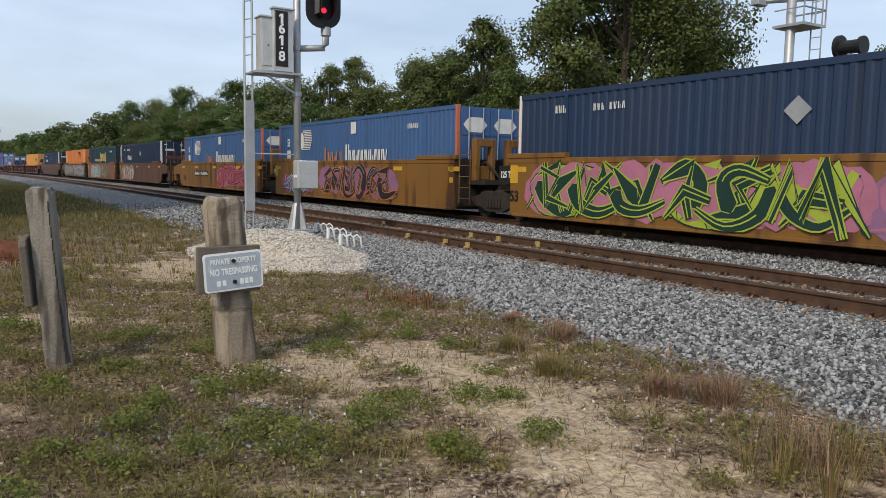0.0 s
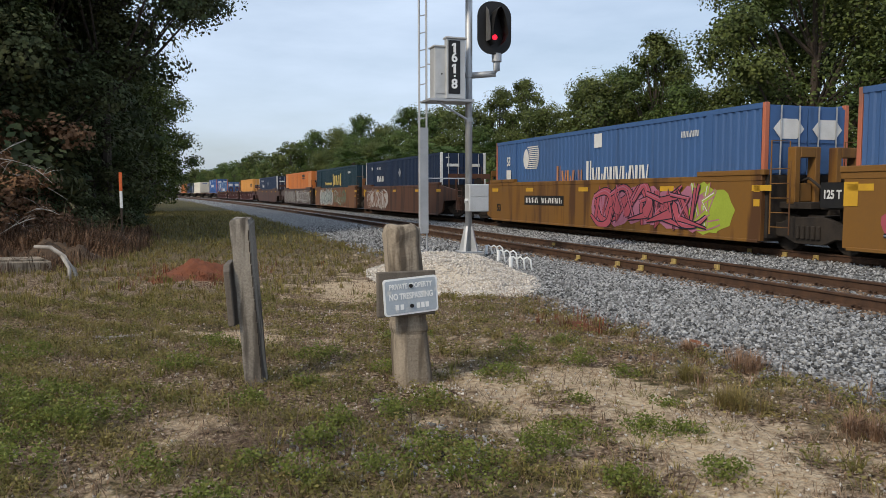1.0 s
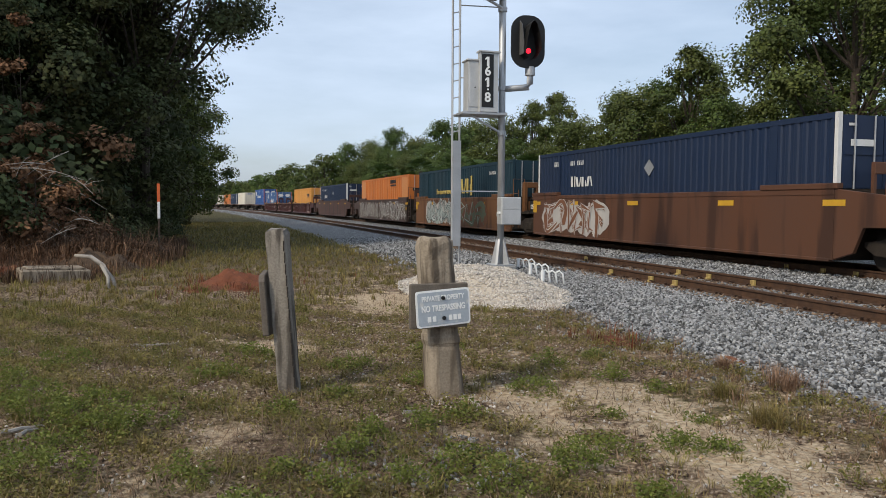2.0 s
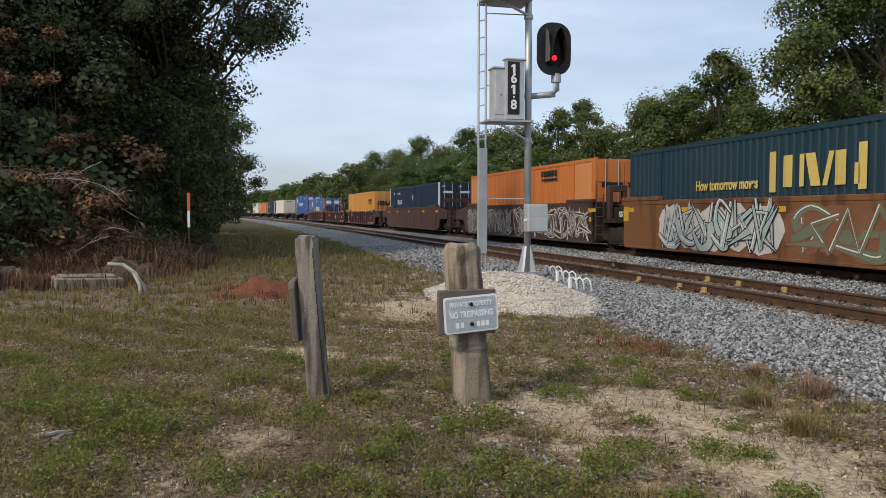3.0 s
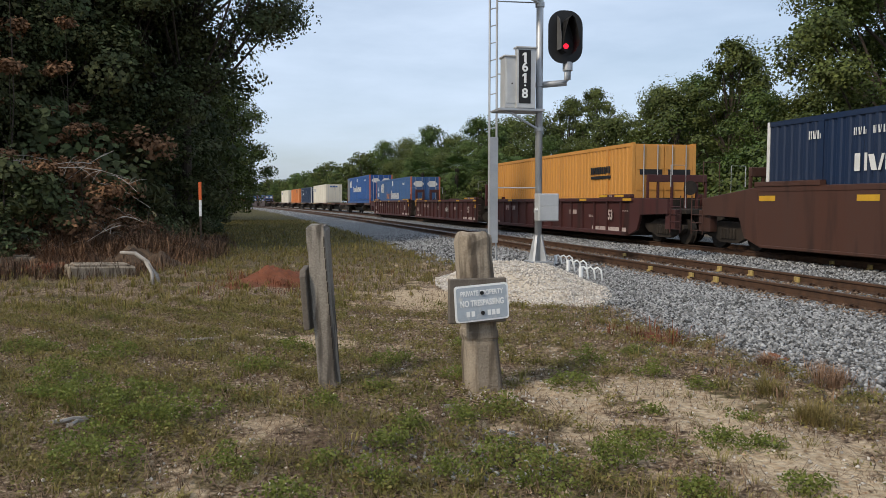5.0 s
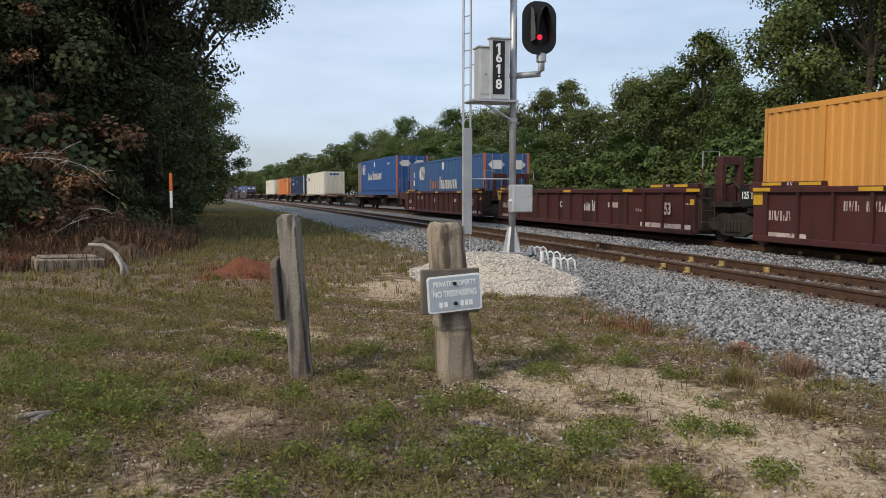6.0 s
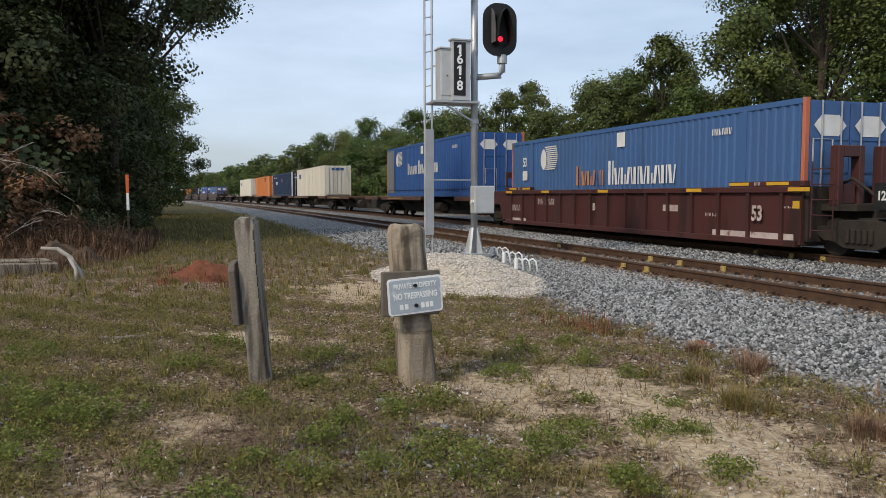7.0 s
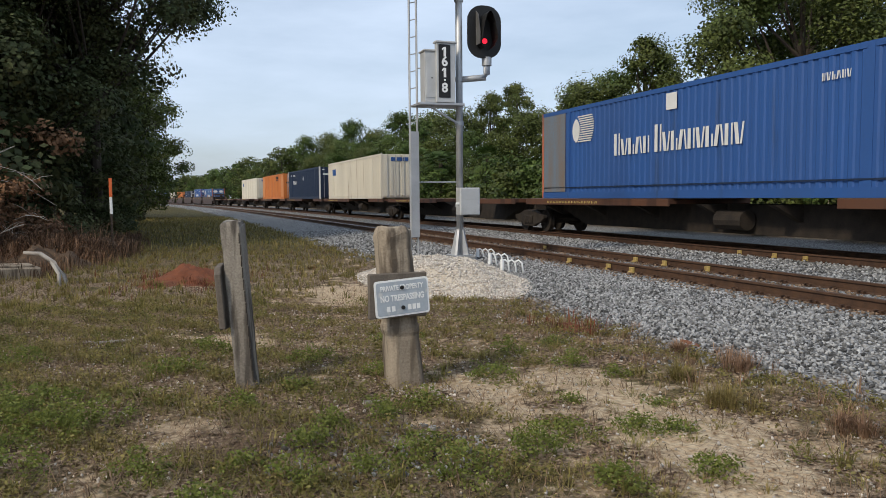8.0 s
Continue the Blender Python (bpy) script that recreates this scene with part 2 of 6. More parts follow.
def sand(x, y):
    """Share of bare sand."""
    x, y = np.asarray(x, dtype=float), np.asarray(y, dtype=float)
    path = np.exp(-((x - (3.36 + 0.33 * (y - 4.0) * (y < 4.0))) / (0.36 + 0.1 * waves(x, y, 15, 1.7))) ** 2) * smooth01(6.9, 5.7, y) * 0.78
    side = np.exp(-(((x - 2.45) / 0.3) ** 2 + ((y - 5.7) / 0.75) ** 2)) * 0.5
    left = np.exp(-(((x - 0.1) / 0.35) ** 2 + ((y - 5.6) / 0.9) ** 2)) * 0.38 + np.exp(-(((x + 0.5) / 0.4) ** 2 + ((y - 4.6) / 0.35) ** 2)) * 0.4
    back = np.exp(-(((x - 3.0) / 0.8) ** 2 + ((y - 12.6) / 1.2) ** 2)) + 0.7 * np.exp(-(((x - 0.6) / 0.5) ** 2 + ((y - 9.0) / 0.6) ** 2))
    n = 0.2 * waves(x, y, 11, 1.6) + 0.3 * waves(x, y, 12, 0.5) + 0.22 * waves(x, y, 13, 0.17)
    bare_ = 0.07 * smooth01(1.6, 2.3, x) * smooth01(4.6, 4.0, x) * smooth01(7.2, 6.0, y)
    return np.clip(path + side + left + back + bare_ + n + 0.09 - 0.17 * smooth01(1.8, 0.2, x), 0, 1)


# ---- ground ----
def soil_material():
    m = bpy.data.materials.new("soil with sand and litter")
    m.use_nodes = True
    n, l = m.node_tree.nodes, m.node_tree.links
    bs = n["Principled BSDF"]
    co = n.new("ShaderNodeTexCoord")

    def noise_at(scale, detail=6):
        k = n.new("ShaderNodeTexNoise")
        k.inputs["Scale"].default_value, k.inputs["Detail"].default_value = scale, detail
        l.new(co.outputs["Object"], k.inputs["Vector"])
        return k.outputs[0]

    def ramp(src, stops):
        r = n.new("ShaderNodeValToRGB")
        e = r.color_ramp.elements
        e[0].position, e[0].color = stops[0][0], (*stops[0][1], 1)
        e[1].position, e[1].color = stops[-1][0], (*stops[-1][1], 1)
        for p, c in stops[1:-1]:
            e.new(p).color = (*c, 1)
        l.new(src, r.inputs[0])
        return r.outputs[0]

    def mix(f, a, b):
        k = n.new("ShaderNodeMixRGB")
        l.new(f, k.inputs[0])
        l.new(a, k.inputs[1])
        l.new(b, k.inputs[2])
        return k.outputs[0]
    att = n.new("ShaderNodeVertexColor")
    att.layer_name = "kinds"
    sep = n.new("ShaderNodeSeparateColor")
    l.new(att.outputs[0], sep.inputs[0])
    litter = ramp(noise_at(26, 10), [(0.36, (0.03, 0.019, 0.012)), (0.49, (0.155, 0.103, 0.067)), (0.64, (0.46, 0.36, 0.255))])
    turf = ramp(noise_at(12, 10), [(0.35, (0.032, 0.028, 0.012)), (0.55, (0.11, 0.094, 0.036)), (0.75, (0.22, 0.165, 0.08))])
    bare = ramp(noise_at(18, 10), [(0.3, (0.27, 0.19, 0.115)), (0.48, (0.47, 0.36, 0.235)), (0.7, (0.58, 0.47, 0.33))])
    grit = ramp(noise_at(24, 4), [(0.38, (0.03, 0.03, 0.031)), (0.5, (0.15, 0.15, 0.148)), (0.62, (0.42, 0.42, 0.41))])
    blend = n.new("ShaderNodeMapRange")
    l.new(noise_at(0.8, 8), blend.inputs[0])
    blend.inputs[1].default_value, blend.inputs[2].default_value = 0.5, 0.66
    c = mix(blend.outputs[0], litter, turf)
    c = mix(sep.outputs[2], c, turf)
    sa = n.new("ShaderNodeMath")
    sa.operation = "MULTIPLY_ADD"
    l.new(noise_at(7, 8), sa.inputs[0])
    sa.inputs[1].default_value = 1.0
    l.new(sep.outputs[0], sa.inputs[2])
    sr = n.new("ShaderNodeMapRange")
    sr.inputs[1].default_value, sr.inputs[2].default_value = 0.68, 0.92
    l.new(sa.outputs[0], sr.inputs[0])
    c = mix(sr.outputs[0], c, bare)
    c = mix(sep.outputs[1], c, grit)
    l.new(c, bs.inputs["Base Color"])
    bs.inputs["Roughness"].default_value, bs.inputs["Specular IOR Level"].default_value = 0.95, 0.15
    bp = n.new("ShaderNodeBump")
    bp.inputs["Strength"].default_value, bp.inputs["Distance"].default_value = 1.0, 0.05
    l.new(noise_at(22, 8), bp.inputs["Height"])
    l.new(bp.outputs[0], bs.inputs["Normal"])
    return m


SOIL = soil_material()


def build_ground():
    def steps(near0, near1, fine, far0, far1):
        mid = list(np.arange(near0, near1, fine))
        lo, hi, d = [], [], fine
        p = near0
        while p > far0:
            d *= 1.18
            p -= d
            lo.append(p)
        p, d = near1, fine
        while p < far1:
            d *= 1.12
            hi.append(p)
            p += d
        return np.array(sorted(lo) + mid + hi + [far1])
    xs, ys = steps(-6, 8.5, 0.11, -2600, 2600), steps(2.0, 16.0, 0.12, -2600, 3500)
    gx, gy = np.meshgrid(xs, ys)
    v = np.stack([gx.ravel(), gy.ravel(), ground_z(gx, gy).ravel()], 1)
    nx, ny = len(xs), len(ys)
    i = (np.arange(ny - 1)[:, None] * nx + np.arange(nx - 1)[None]).ravel()
    f = np.stack([i, i + 1, i + nx + 1, i + nx], 1)
    me = fast_mesh("ground", v, f, True)
    me.materials.append(SOIL)
    ca = me.color_attributes.new("kinds", "FLOAT_COLOR", "POINT")
    x, y = v[:, 0], v[:, 1]
    gravel = smooth01(-0.25, 0.5, bed(x, y)) * (1 - smooth01(14.5, 16.5, bed(x, y)))
    turf = smooth01(14, 26, y) * smooth01(3, -1, bed(x, y))
    kinds = np.stack([sand(x, y) * (1 - smooth01(16, 30, y)), gravel, turf, np.ones_like(x)], 1)
    ca.data.foreach_set("color", kinds.astype(np.float32).ravel())
    tagged(new("ground", me), "sandy ground with dry grass, leaf litter and grey ballast beside rails", "ground", kind="structure")


build_ground()


# ---- tracks ----
def rail_mesh(name, off, s0, s1, step):
    """A flat-bottomed rail along the curve."""
    prof = [(-0.07, -0.175), (0.07, -0.175), (0.07, -0.16), (0.012, -0.145), (0.012, -0.045), (0.037, -0.035), (0.037, -0.004), (0.03, 0.0),
            (-0.03, 0.0), (-0.037, -0.004), (-0.037, -0.035), (-0.012, -0.045), (-0.012, -0.145), (-0.07, -0.16)]
    m, n = Mesh(), len(prof)
    ss = np.arange(s0, s1, step)
    for s in ss:
        p = on_line(float(s), off, RAIL_Z)
        m.v += [tuple(p @ Vector((u, 0, w))) for u, w in prof]
    for i in range(len(ss) - 1):
        for j in range(n):
            a, b = i * n + j, i * n + (j + 1) % n
            m.f.append((a, b, b + n, a + n))
    return m


def build_track(first, label):
    track = thing("railway_track", label, "railway track", "tracks")
    for off in (first, first + GAUGE):
        part("rail", rail_mesh("rail", off, -40, 620, 6.0), RAIL, track, "rusty brown steel rail")
    tie, plate = Mesh().box(-1.29, 1.29, -0.115, 0.115, -0.36, -0.185).mesh("tie", 0.012), Mesh()
    plate.box(-0.17, 0.17, -0.09, 0.09, -0.186, -0.172)
    for sx in (-0.11, 0.11):
        for sy in (-0.05, 0.05):
            plate.box(sx - 0.016, sx + 0.016, sy - 0.012, sy + 0.012, -0.175, -0.135)
            plate.box(sx - 0.03, sx + 0.03, sy - 0.02, sy + 0.02, -0.14, -0.125)
    plate = plate.mesh("tie_plate")
    rng = random.Random(4 + int(first))
    s, k = -6.0, 0
    while s < 150:
        part("tie", tie, TIE, track).matrix_basis = on_line(s, first + GAUGE / 2 + rng.uniform(-0.04, 0.04), RAIL_Z) @ pose(0, 0, 0, 0, 0, rng.uniform(-1, 1))
        if s < 32:
            for off in (first, first + GAUGE):
                part("tie_plate", plate, RAIL, track).matrix_basis = on_line(s, off, RAIL_Z)
        s += 0.53
    clip = Mesh().box(-0.03, 0.03, -0.06, 0.06, -0.165, -0.05).box(-0.07, -0.025, -0.045, 0.045, -0.175, -0.13).mesh("rail_clip", 0.008)
    return track, clip


near_track, CLIP = build_track(0.0, "empty rusty railway track on wooden ties in grey ballast")
train_track, _ = build_track(TRAIN_OFF, "rusty railway track on wooden ties under the freight train")
for tr, off, places in ((near_track, 0.0, (12.9, 13.75, 15.4)), (near_track, GAUGE, (12.5, 13.9, 15.0, 19.5)), (train_track, TRAIN_OFF, (13.6, 14.55, 15.75))):
    for s in places:
        part("rail_clip", CLIP, PALEYEL, tr, "yellow painted rail clip").matrix_basis = on_line(s, off - 0.055, RAIL_Z)


def stones(name, count_per_m2, inside, x0, x1, y0, y1, size, material, label, seed, z_of=ground_z, parent=None):
    """Loose broken stones strewn over a stretch, one joined mesh."""
    r = np.random.RandomState(seed)
    n = int((x1 - x0) * (y1 - y0) * count_per_m2)
    x, y = r.uniform(x0, x1, n), r.uniform(y0, y1, n)
    ok = inside(x, y)
    x, y = x[ok], y[ok]
    n = len(x)
    base = np.array([(1, 0, 0), (-1, 0, 0), (0, 1, 0), (0, -1, 0), (0, 0, 1), (0, 0, -1), (0.7, 0.7, 0.5), (-0.7, -0.6, 0.5)])
    oct_f = np.array([(0, 6, 4), (6, 2, 4), (0, 2, 6), (2, 1, 4), (1, 7, 4), (7, 3, 4), (1, 3, 7), (3, 0, 4), (2, 0, 5), (1, 2, 5), (3, 1, 5), (0, 3, 5)])
    sc = size * r.uniform(0.55, 1.25, (n, 1, 1)) * r.uniform(0.6, 1.0, (n, 1, 3))
    p = base[None] * sc * r.uniform(0.75, 1.2, (n, 8, 1))
    q = r.normal(size=(n, 4))
    q /= np.linalg.norm(q, axis=1, keepdims=True)
    w, a, b, c = q.T
    rot = np.stack([np.stack([1 - 2 * (b * b + c * c), 2 * (a * b - c * w), 2 * (a * c + b * w)], 1),
                    np.stack([2 * (a * b + c * w), 1 - 2 * (a * a + c * c), 2 * (b * c - a * w)], 1),
                    np.stack([2 * (a * c - b * w), 2 * (b * c + a * w), 1 - 2 * (a * a + b * b)], 1)], 1)
    p = np.einsum("nij,nkj->nki", rot, p)
    p += np.stack([x, y, z_of(x, y) + size * 0.25], 1)[:, None]
    f = oct_f[None] + (np.arange(n) * 8)[:, None, None]
    me = fast_mesh(name, p.reshape(-1, 3), f.reshape(-1, 3))
    me.materials.append(material)
    ob = new(name, me)
    ob.parent = parent
    return tagged(ob, label, "" if parent else "gravel", kind="stuff")


def ballast_gap(x, y):
    """True on ballast, off the rails themselves."""
    b = bed(x, y)
    u = x - line_x(y)
    edge = np.clip(b * 1.3 + 0.35, 0, 1)
    lot = np.modf(np.abs(x * 437.1 + y * 269.7) * 13.7)[0]
    clear = (np.abs(u) > 0.1) & (np.abs(u - GAUGE) > 0.1) & (np.abs(u - TRAIN_OFF) > 0.1)
    ontie = (u > -0.45) & (u < 1.95)
    return (lot < edge) & clear & ~ontie & (b > -0.3)


stones("ballast_stones", 120, ballast_gap, 8.2, 13.9, 3.5, 16.0, 0.04, STONE, "loose grey crushed ballast stones between the rails", 24)
stones("ballast_stones", 540, ballast_gap, 4.2, 8.3, 2.2, 16.0, 0.031, STONE, "loose grey crushed ballast stones beside the rails", 21)
stones("ballast_stones", 100, ballast_gap, 3.4, 13.6, 16.0, 36.0, 0.05, STONE, "loose grey crushed ballast stones beside the rails", 22)
def between_rails(x, y):
    u = x - line_x(y)
    return (np.abs(u) > 0.1) & (np.abs(u - GAUGE) > 0.1) & (u > -0.75) & (u < 2.2)


stones("stained_ballast", 80, between_rails, 7.5, 11.0, 3.0, 34.0, 0.036, RUSTSTONE, "rust-stained ballast stones round the rails", 23)


# ---- train ----
def corrugated(y0, y1, z0, z1, x, depth, period, sign):
    """A ribbed steel wall in the plane x, ribs upright."""
    m, y, k = Mesh(), y0, 0
    pts = []
    while y < y1 - 1e-6:
        for dy, dx in ((0, 0), (0.35, 0), (0.5, depth), (0.85, depth)):
            if y + dy * period < y1:
                pts.append((x - sign * dx, y + dy * period))
        y += period
    pts.append((x, y1))
    for (xa, ya), (xb, yb) in zip(pts, pts[1:]):
        k = len(m.v)
        m.v += [(xa, ya, z0), (xb, yb, z0), (xb, yb, z1), (xa, ya, z1)]
        m.f.append((k, k + 1, k + 2, k + 3))
    return m


CL = 16.15


def paint(name, a, dirt=(0.12, 0.10, 0.08), share=0.12):
    return mat(name, a, tuple(c * 0.78 + 0.012 for c in a), 0.55, 0.0, 0.8, 14, 0.06, spots=(dirt, share), streak=True)


PACER_BLUE = paint("container blue", (0.052, 0.122, 0.285), (0.035, 0.07, 0.15))
DEEP_BLUE = paint("container deep blue", (0.028, 0.095, 0.30), (0.03, 0.06, 0.14))
NAVY = paint("container navy", (0.010, 0.024, 0.062), (0.015, 0.024, 0.045))
SLATE = paint("container slate blue", (0.017, 0.037, 0.085), (0.02, 0.03, 0.05))
GREEN = paint("container dark teal", (0.010, 0.036, 0.055), (0.015, 0.03, 0.036))
LEMON = paint("pale yellow letter paint", (0.62, 0.47, 0.13), (0.4, 0.3, 0.1))
ORANGE = paint("container orange", (0.60, 0.185, 0.04), (0.36, 0.12, 0.04), 0.2)
AMBER = paint("container amber", (0.62, 0.29, 0.065), (0.4, 0.2, 0.06))
CREAM = paint("container cream", (0.70, 0.655, 0.55), (0.28, 0.2, 0.12))
POST_ORANGE = paint("orange corner paint", (0.5, 0.155, 0.085))
WORN = paint("worn letter paint", (0.5, 0.22, 0.09), (0.06, 0.11, 0.24), 0.5)
TTX = paint("yellow ochre car paint", (0.215, 0.102, 0.02), (0.09, 0.042, 0.018), 0.42)
RUSTCAR = paint("rust brown car paint", (0.115, 0.05, 0.027), (0.06, 0.03, 0.02), 0.45)
REDCAR = paint("oxide red car paint", (0.07, 0.021, 0.019), (0.038, 0.018, 0.016), 0.35)
DARKCAR = paint("dark brown car paint", (0.07, 0.04, 0.032), (0.04, 0.03, 0.026), 0.4)


def container(name, label, body, post, h=2.9, rib=0.03, period=0.28, doors=True, badge="hex"):
    """A 53-foot box; origin at the middle of its floor, doors towards -y."""
    c = thing(name, label, "container", "containers on the train")
    w, a = 1.3, CL / 2
    shell = Mesh().box(-w + 0.07, w - 0.07, -a + 0.06, a - 0.06, 0.05, h - 0.05)
    for sg in (-1, 1):
        r = corrugated(-a + 0.12, a - 0.12, 0.2, h - 0.12, sg * (w - 0.012), rib, period, sg)
        k = len(shell.v)
        shell.v += r.v
        shell.f += [tuple(k + i for i in q) for q in r.f]
    part("shell", shell, body, c)
    frame_ = Mesh()
    for sg in (-1, 1):
        x0, x1 = sorted((sg * w, sg * (w - 0.08)))
        frame_.box(x0, x1, -a, a, h - 0.13, h).box(x0, x1, -a, a, 0, 0.22)
        for y in (-6.1, 6.1):
            frame_.box(x0 - 0.003, x1 + 0.003, y - 0.09, y + 0.09, 0.0, h - 0.002)
    frame_.box(-w + 0.05, w - 0.05, a - 0.05, a, 0.02, h - 0.02)
    part("side_frame", frame_, body, c)
    roof = Mesh()
    for i in range(36):
        y = -a + 0.3 + i * (CL - 0.6) / 36
        roof.box(-w + 0.1, w - 0.1, y, y + 0.22, h - 0.06, h - 0.015)
    part("roof_ribs", roof, body, c)
    for sx in (-1, 1):
        for sy in (-1, 1):
            x0, x1 = sorted((sx * (w + 0.004), sx * (w - 0.13)))
            y0, y1 = sorted((sy * (a + 0.004), sy * (a - 0.1)))
            part("corner_post", Mesh().box(x0, x1, y0, y1, 0.0, h + 0.004), post, c, "painted steel corner post", 0.01)
    if doors:
        for sx in (-1, 1):
            x0, x1 = sorted((sx * 0.015, sx * 1.16))
            d = part("door", Mesh().box(x0, x1, -a - 0.005, -a + 0.04, 0.12, h - 0.1), body, c)
            for z in (0.5, 1.2, 1.95):
                part("door_rib", Mesh().box(x0 + 0.04, x1 - 0.04, -a - 0.025, -a, z, z + 0.075), body, d)
            for x in (0.3, 0.86):
                part("locking_bar", Mesh().tube([(sx * x, -a - 0.05, 0.1), (sx * x, -a - 0.05, h - 0.06)], 0.02, 6), STEEL, d, "grey steel locking bar")
            if badge == "hex":
                o = [(-0.47, 0), (-0.25, 0.24), (0.25, 0.24), (0.47, 0), (0.25, -0.24), (-0.25, -0.24)]
                part("badge", Mesh().prism([(sx * 0.6 + u, h - 0.62 + q) for u, q in o], 1, -a - 0.028, -a - 0.02), WHITE, d, "white six-sided badge")
            elif badge == "bars":
                part("badge", Mesh().box(sx * 0.6 - 0.35, sx * 0.6 + 0.35, -a - 0.028, -a - 0.02, h - 0.75, h - 0.6)
                     .box(sx * 0.6 - 0.42, sx * 0.6 - 0.2, -a - 0.028, -a - 0.02, h - 0.3, h - 0.24), WHITE, d, "white lettering bars")
    return c


def blocks(c, name, material, y, z, heights, gap=0.06, width=0.3, x=-1.304, label="", bold=False):
    """A row of plain bars, upright or aslant, a broad and a slim one for each character (bold: one broad bar); y is where the row begins."""
    m = Mesh()

    def bar(u0, u1, v0, v1, slant, low_, high):
        m.prism([(u0 - slant, low_), (u1 - slant, low_), (v1 + slant, high), (v0 + slant, high)], 0, x - 0.006, x)
    for i, h in enumerate(heights):
        w = width * (0.75 + 0.4 * min(max(h, 0), 1))
        if h > 0 and bold:
            bar(y - w * 0.95, y, y - w * 0.95, y, (0.04 * w) if i % 2 else 0.0, z, z + h)
        elif h > 0:
            k = (0.0, 0.13, 0.0, -0.13)[i % 4] * w
            bar(y - w * 0.42, y, y - w * 0.42, y, k, z, z + h)
            bar(y - w * 0.95, y - w * 0.75, y - w * 0.95, y - w * 0.75, -k, z, z + h * (1.0, 1.0, 0.6, 1.0)[i % 4])
        y -= w + gap
    return part(name, m, material, c, label, kind="stuff")


def plate_on(c, name, material, y0, y1, z0, z1, x=-1.304, label=""):
    return part(name, Mesh().box(x - 0.006, x, y0, y1, z0, z1), material, c, label)


def disc_logo(c, y, z, r, x=-1.304):
    """A pale diamond with speed lines behind it."""
    m = Mesh()
    o = [(y + r * (0.62 * abs(math.cos(t)) ** 1.3 * (1 if math.cos(t) > 0 else -1)), z + r * math.sin(t)) for t in np.linspace(0, 2 * math.pi, 25)[:-1]]
    m.prism(o, 0, x - 0.006, x)
    part("logo", m, WHITE, c, "white lozenge logo")
    m = Mesh()
    for i in range(12):
        q = i / 11
        zz = z + r * (1.15 - 2.1 * q)
        end = y - r * (2.0 + 0.9 * math.sin(math.pi * (0.25 + 0.6 * q)))
        begin = y - r * (0.62 * math.sin(math.pi * min(1, max(0, 0.05 + 0.9 * q))) ** 0.8 + 0.12)
        m.box(x - 0.006, x, end, begin, zz - 0.021, zz + 0.021)
    part("logo_lines", m, WHITE, c, "white speed lines of the logo")


def wheelset(name):
    m = Mesh()
    for sx in (-0.75, 0.75):
        m.tube([(sx - 0.065, 0, 0), (sx + 0.065, 0, 0)], 0.42, 20)
        m.tube([(sx - 0.09 * (1 if sx > 0 else -1), 0, 0), (sx - 0.06 * (1 if sx > 0 else -1), 0, 0)], 0.45, 20)
    m.tube([(-1.0, 0, 0), (1.0, 0, 0)], 0.09, 10)
    return m.mesh(name)


WHEELSET = wheelset("wheelset")
TRUCKFRAME = Mesh()
for _s in (-1, 1):
    _x0, _x1 = sorted((_s * 0.95, _s * 1.1))
    TRUCKFRAME.prism([(-1.25, 0.52), (-1.25, 0.64), (-0.85, 0.68), (-0.45, 0.82), (0.45, 0.82), (0.85, 0.68), (1.25, 0.64), (1.25, 0.52), (0.95, 0.34),
                      (0.75, 0.34), (0.4, 0.2), (-0.4, 0.2), (-0.75, 0.34), (-0.95, 0.34)], 0, _x0, _x1)
    for _k in range(5):
        TRUCKFRAME.tube([(_s * 1.12, -0.3 + 0.15 * _k, 0.32), (_s * 1.12, -0.3 + 0.15 * _k, 0.62)], 0.055, 8)
TRUCKFRAME = TRUCKFRAME.box(-0.9, 0.9, -0.25, 0.25, 0.5, 0.85).mesh("side_frames", 0.012)


def truck(car, y):
    t = part("truck", TRUCKFRAME, SOOT, car, "sooty black wheel truck")
    t.location = (0, y, 0)
    for dy in (-0.88, 0.88):
        w = part("wheelset", WHEELSET, SOOT, t)
        w.location = (0, dy, 0.42)


def ladder_part(car, x, y0, y1, z0, z1, n, material=None, r=0.014):
    """A side ladder: two stiles and its rungs."""
    material = material or STEEL
    lad = part("ladder", Mesh().tube([(x, y0, z0), (x, y0, z1)], r * 1.3, 6), material, car, "steel side ladder")
    part("stile", Mesh().tube([(x, y1, z0), (x, y1, z1)], r * 1.3, 6), material, lad)
    rung = Mesh().tube([(x, y0, 0), (x, y1, 0)], r, 6).mesh("rung")
    for i in range(n):
        part("rung", rung, material, lad).location = (0, 0, z0 + (i + 0.5) * (z1 - z0) / n)
    return lad


WELL = 8.2


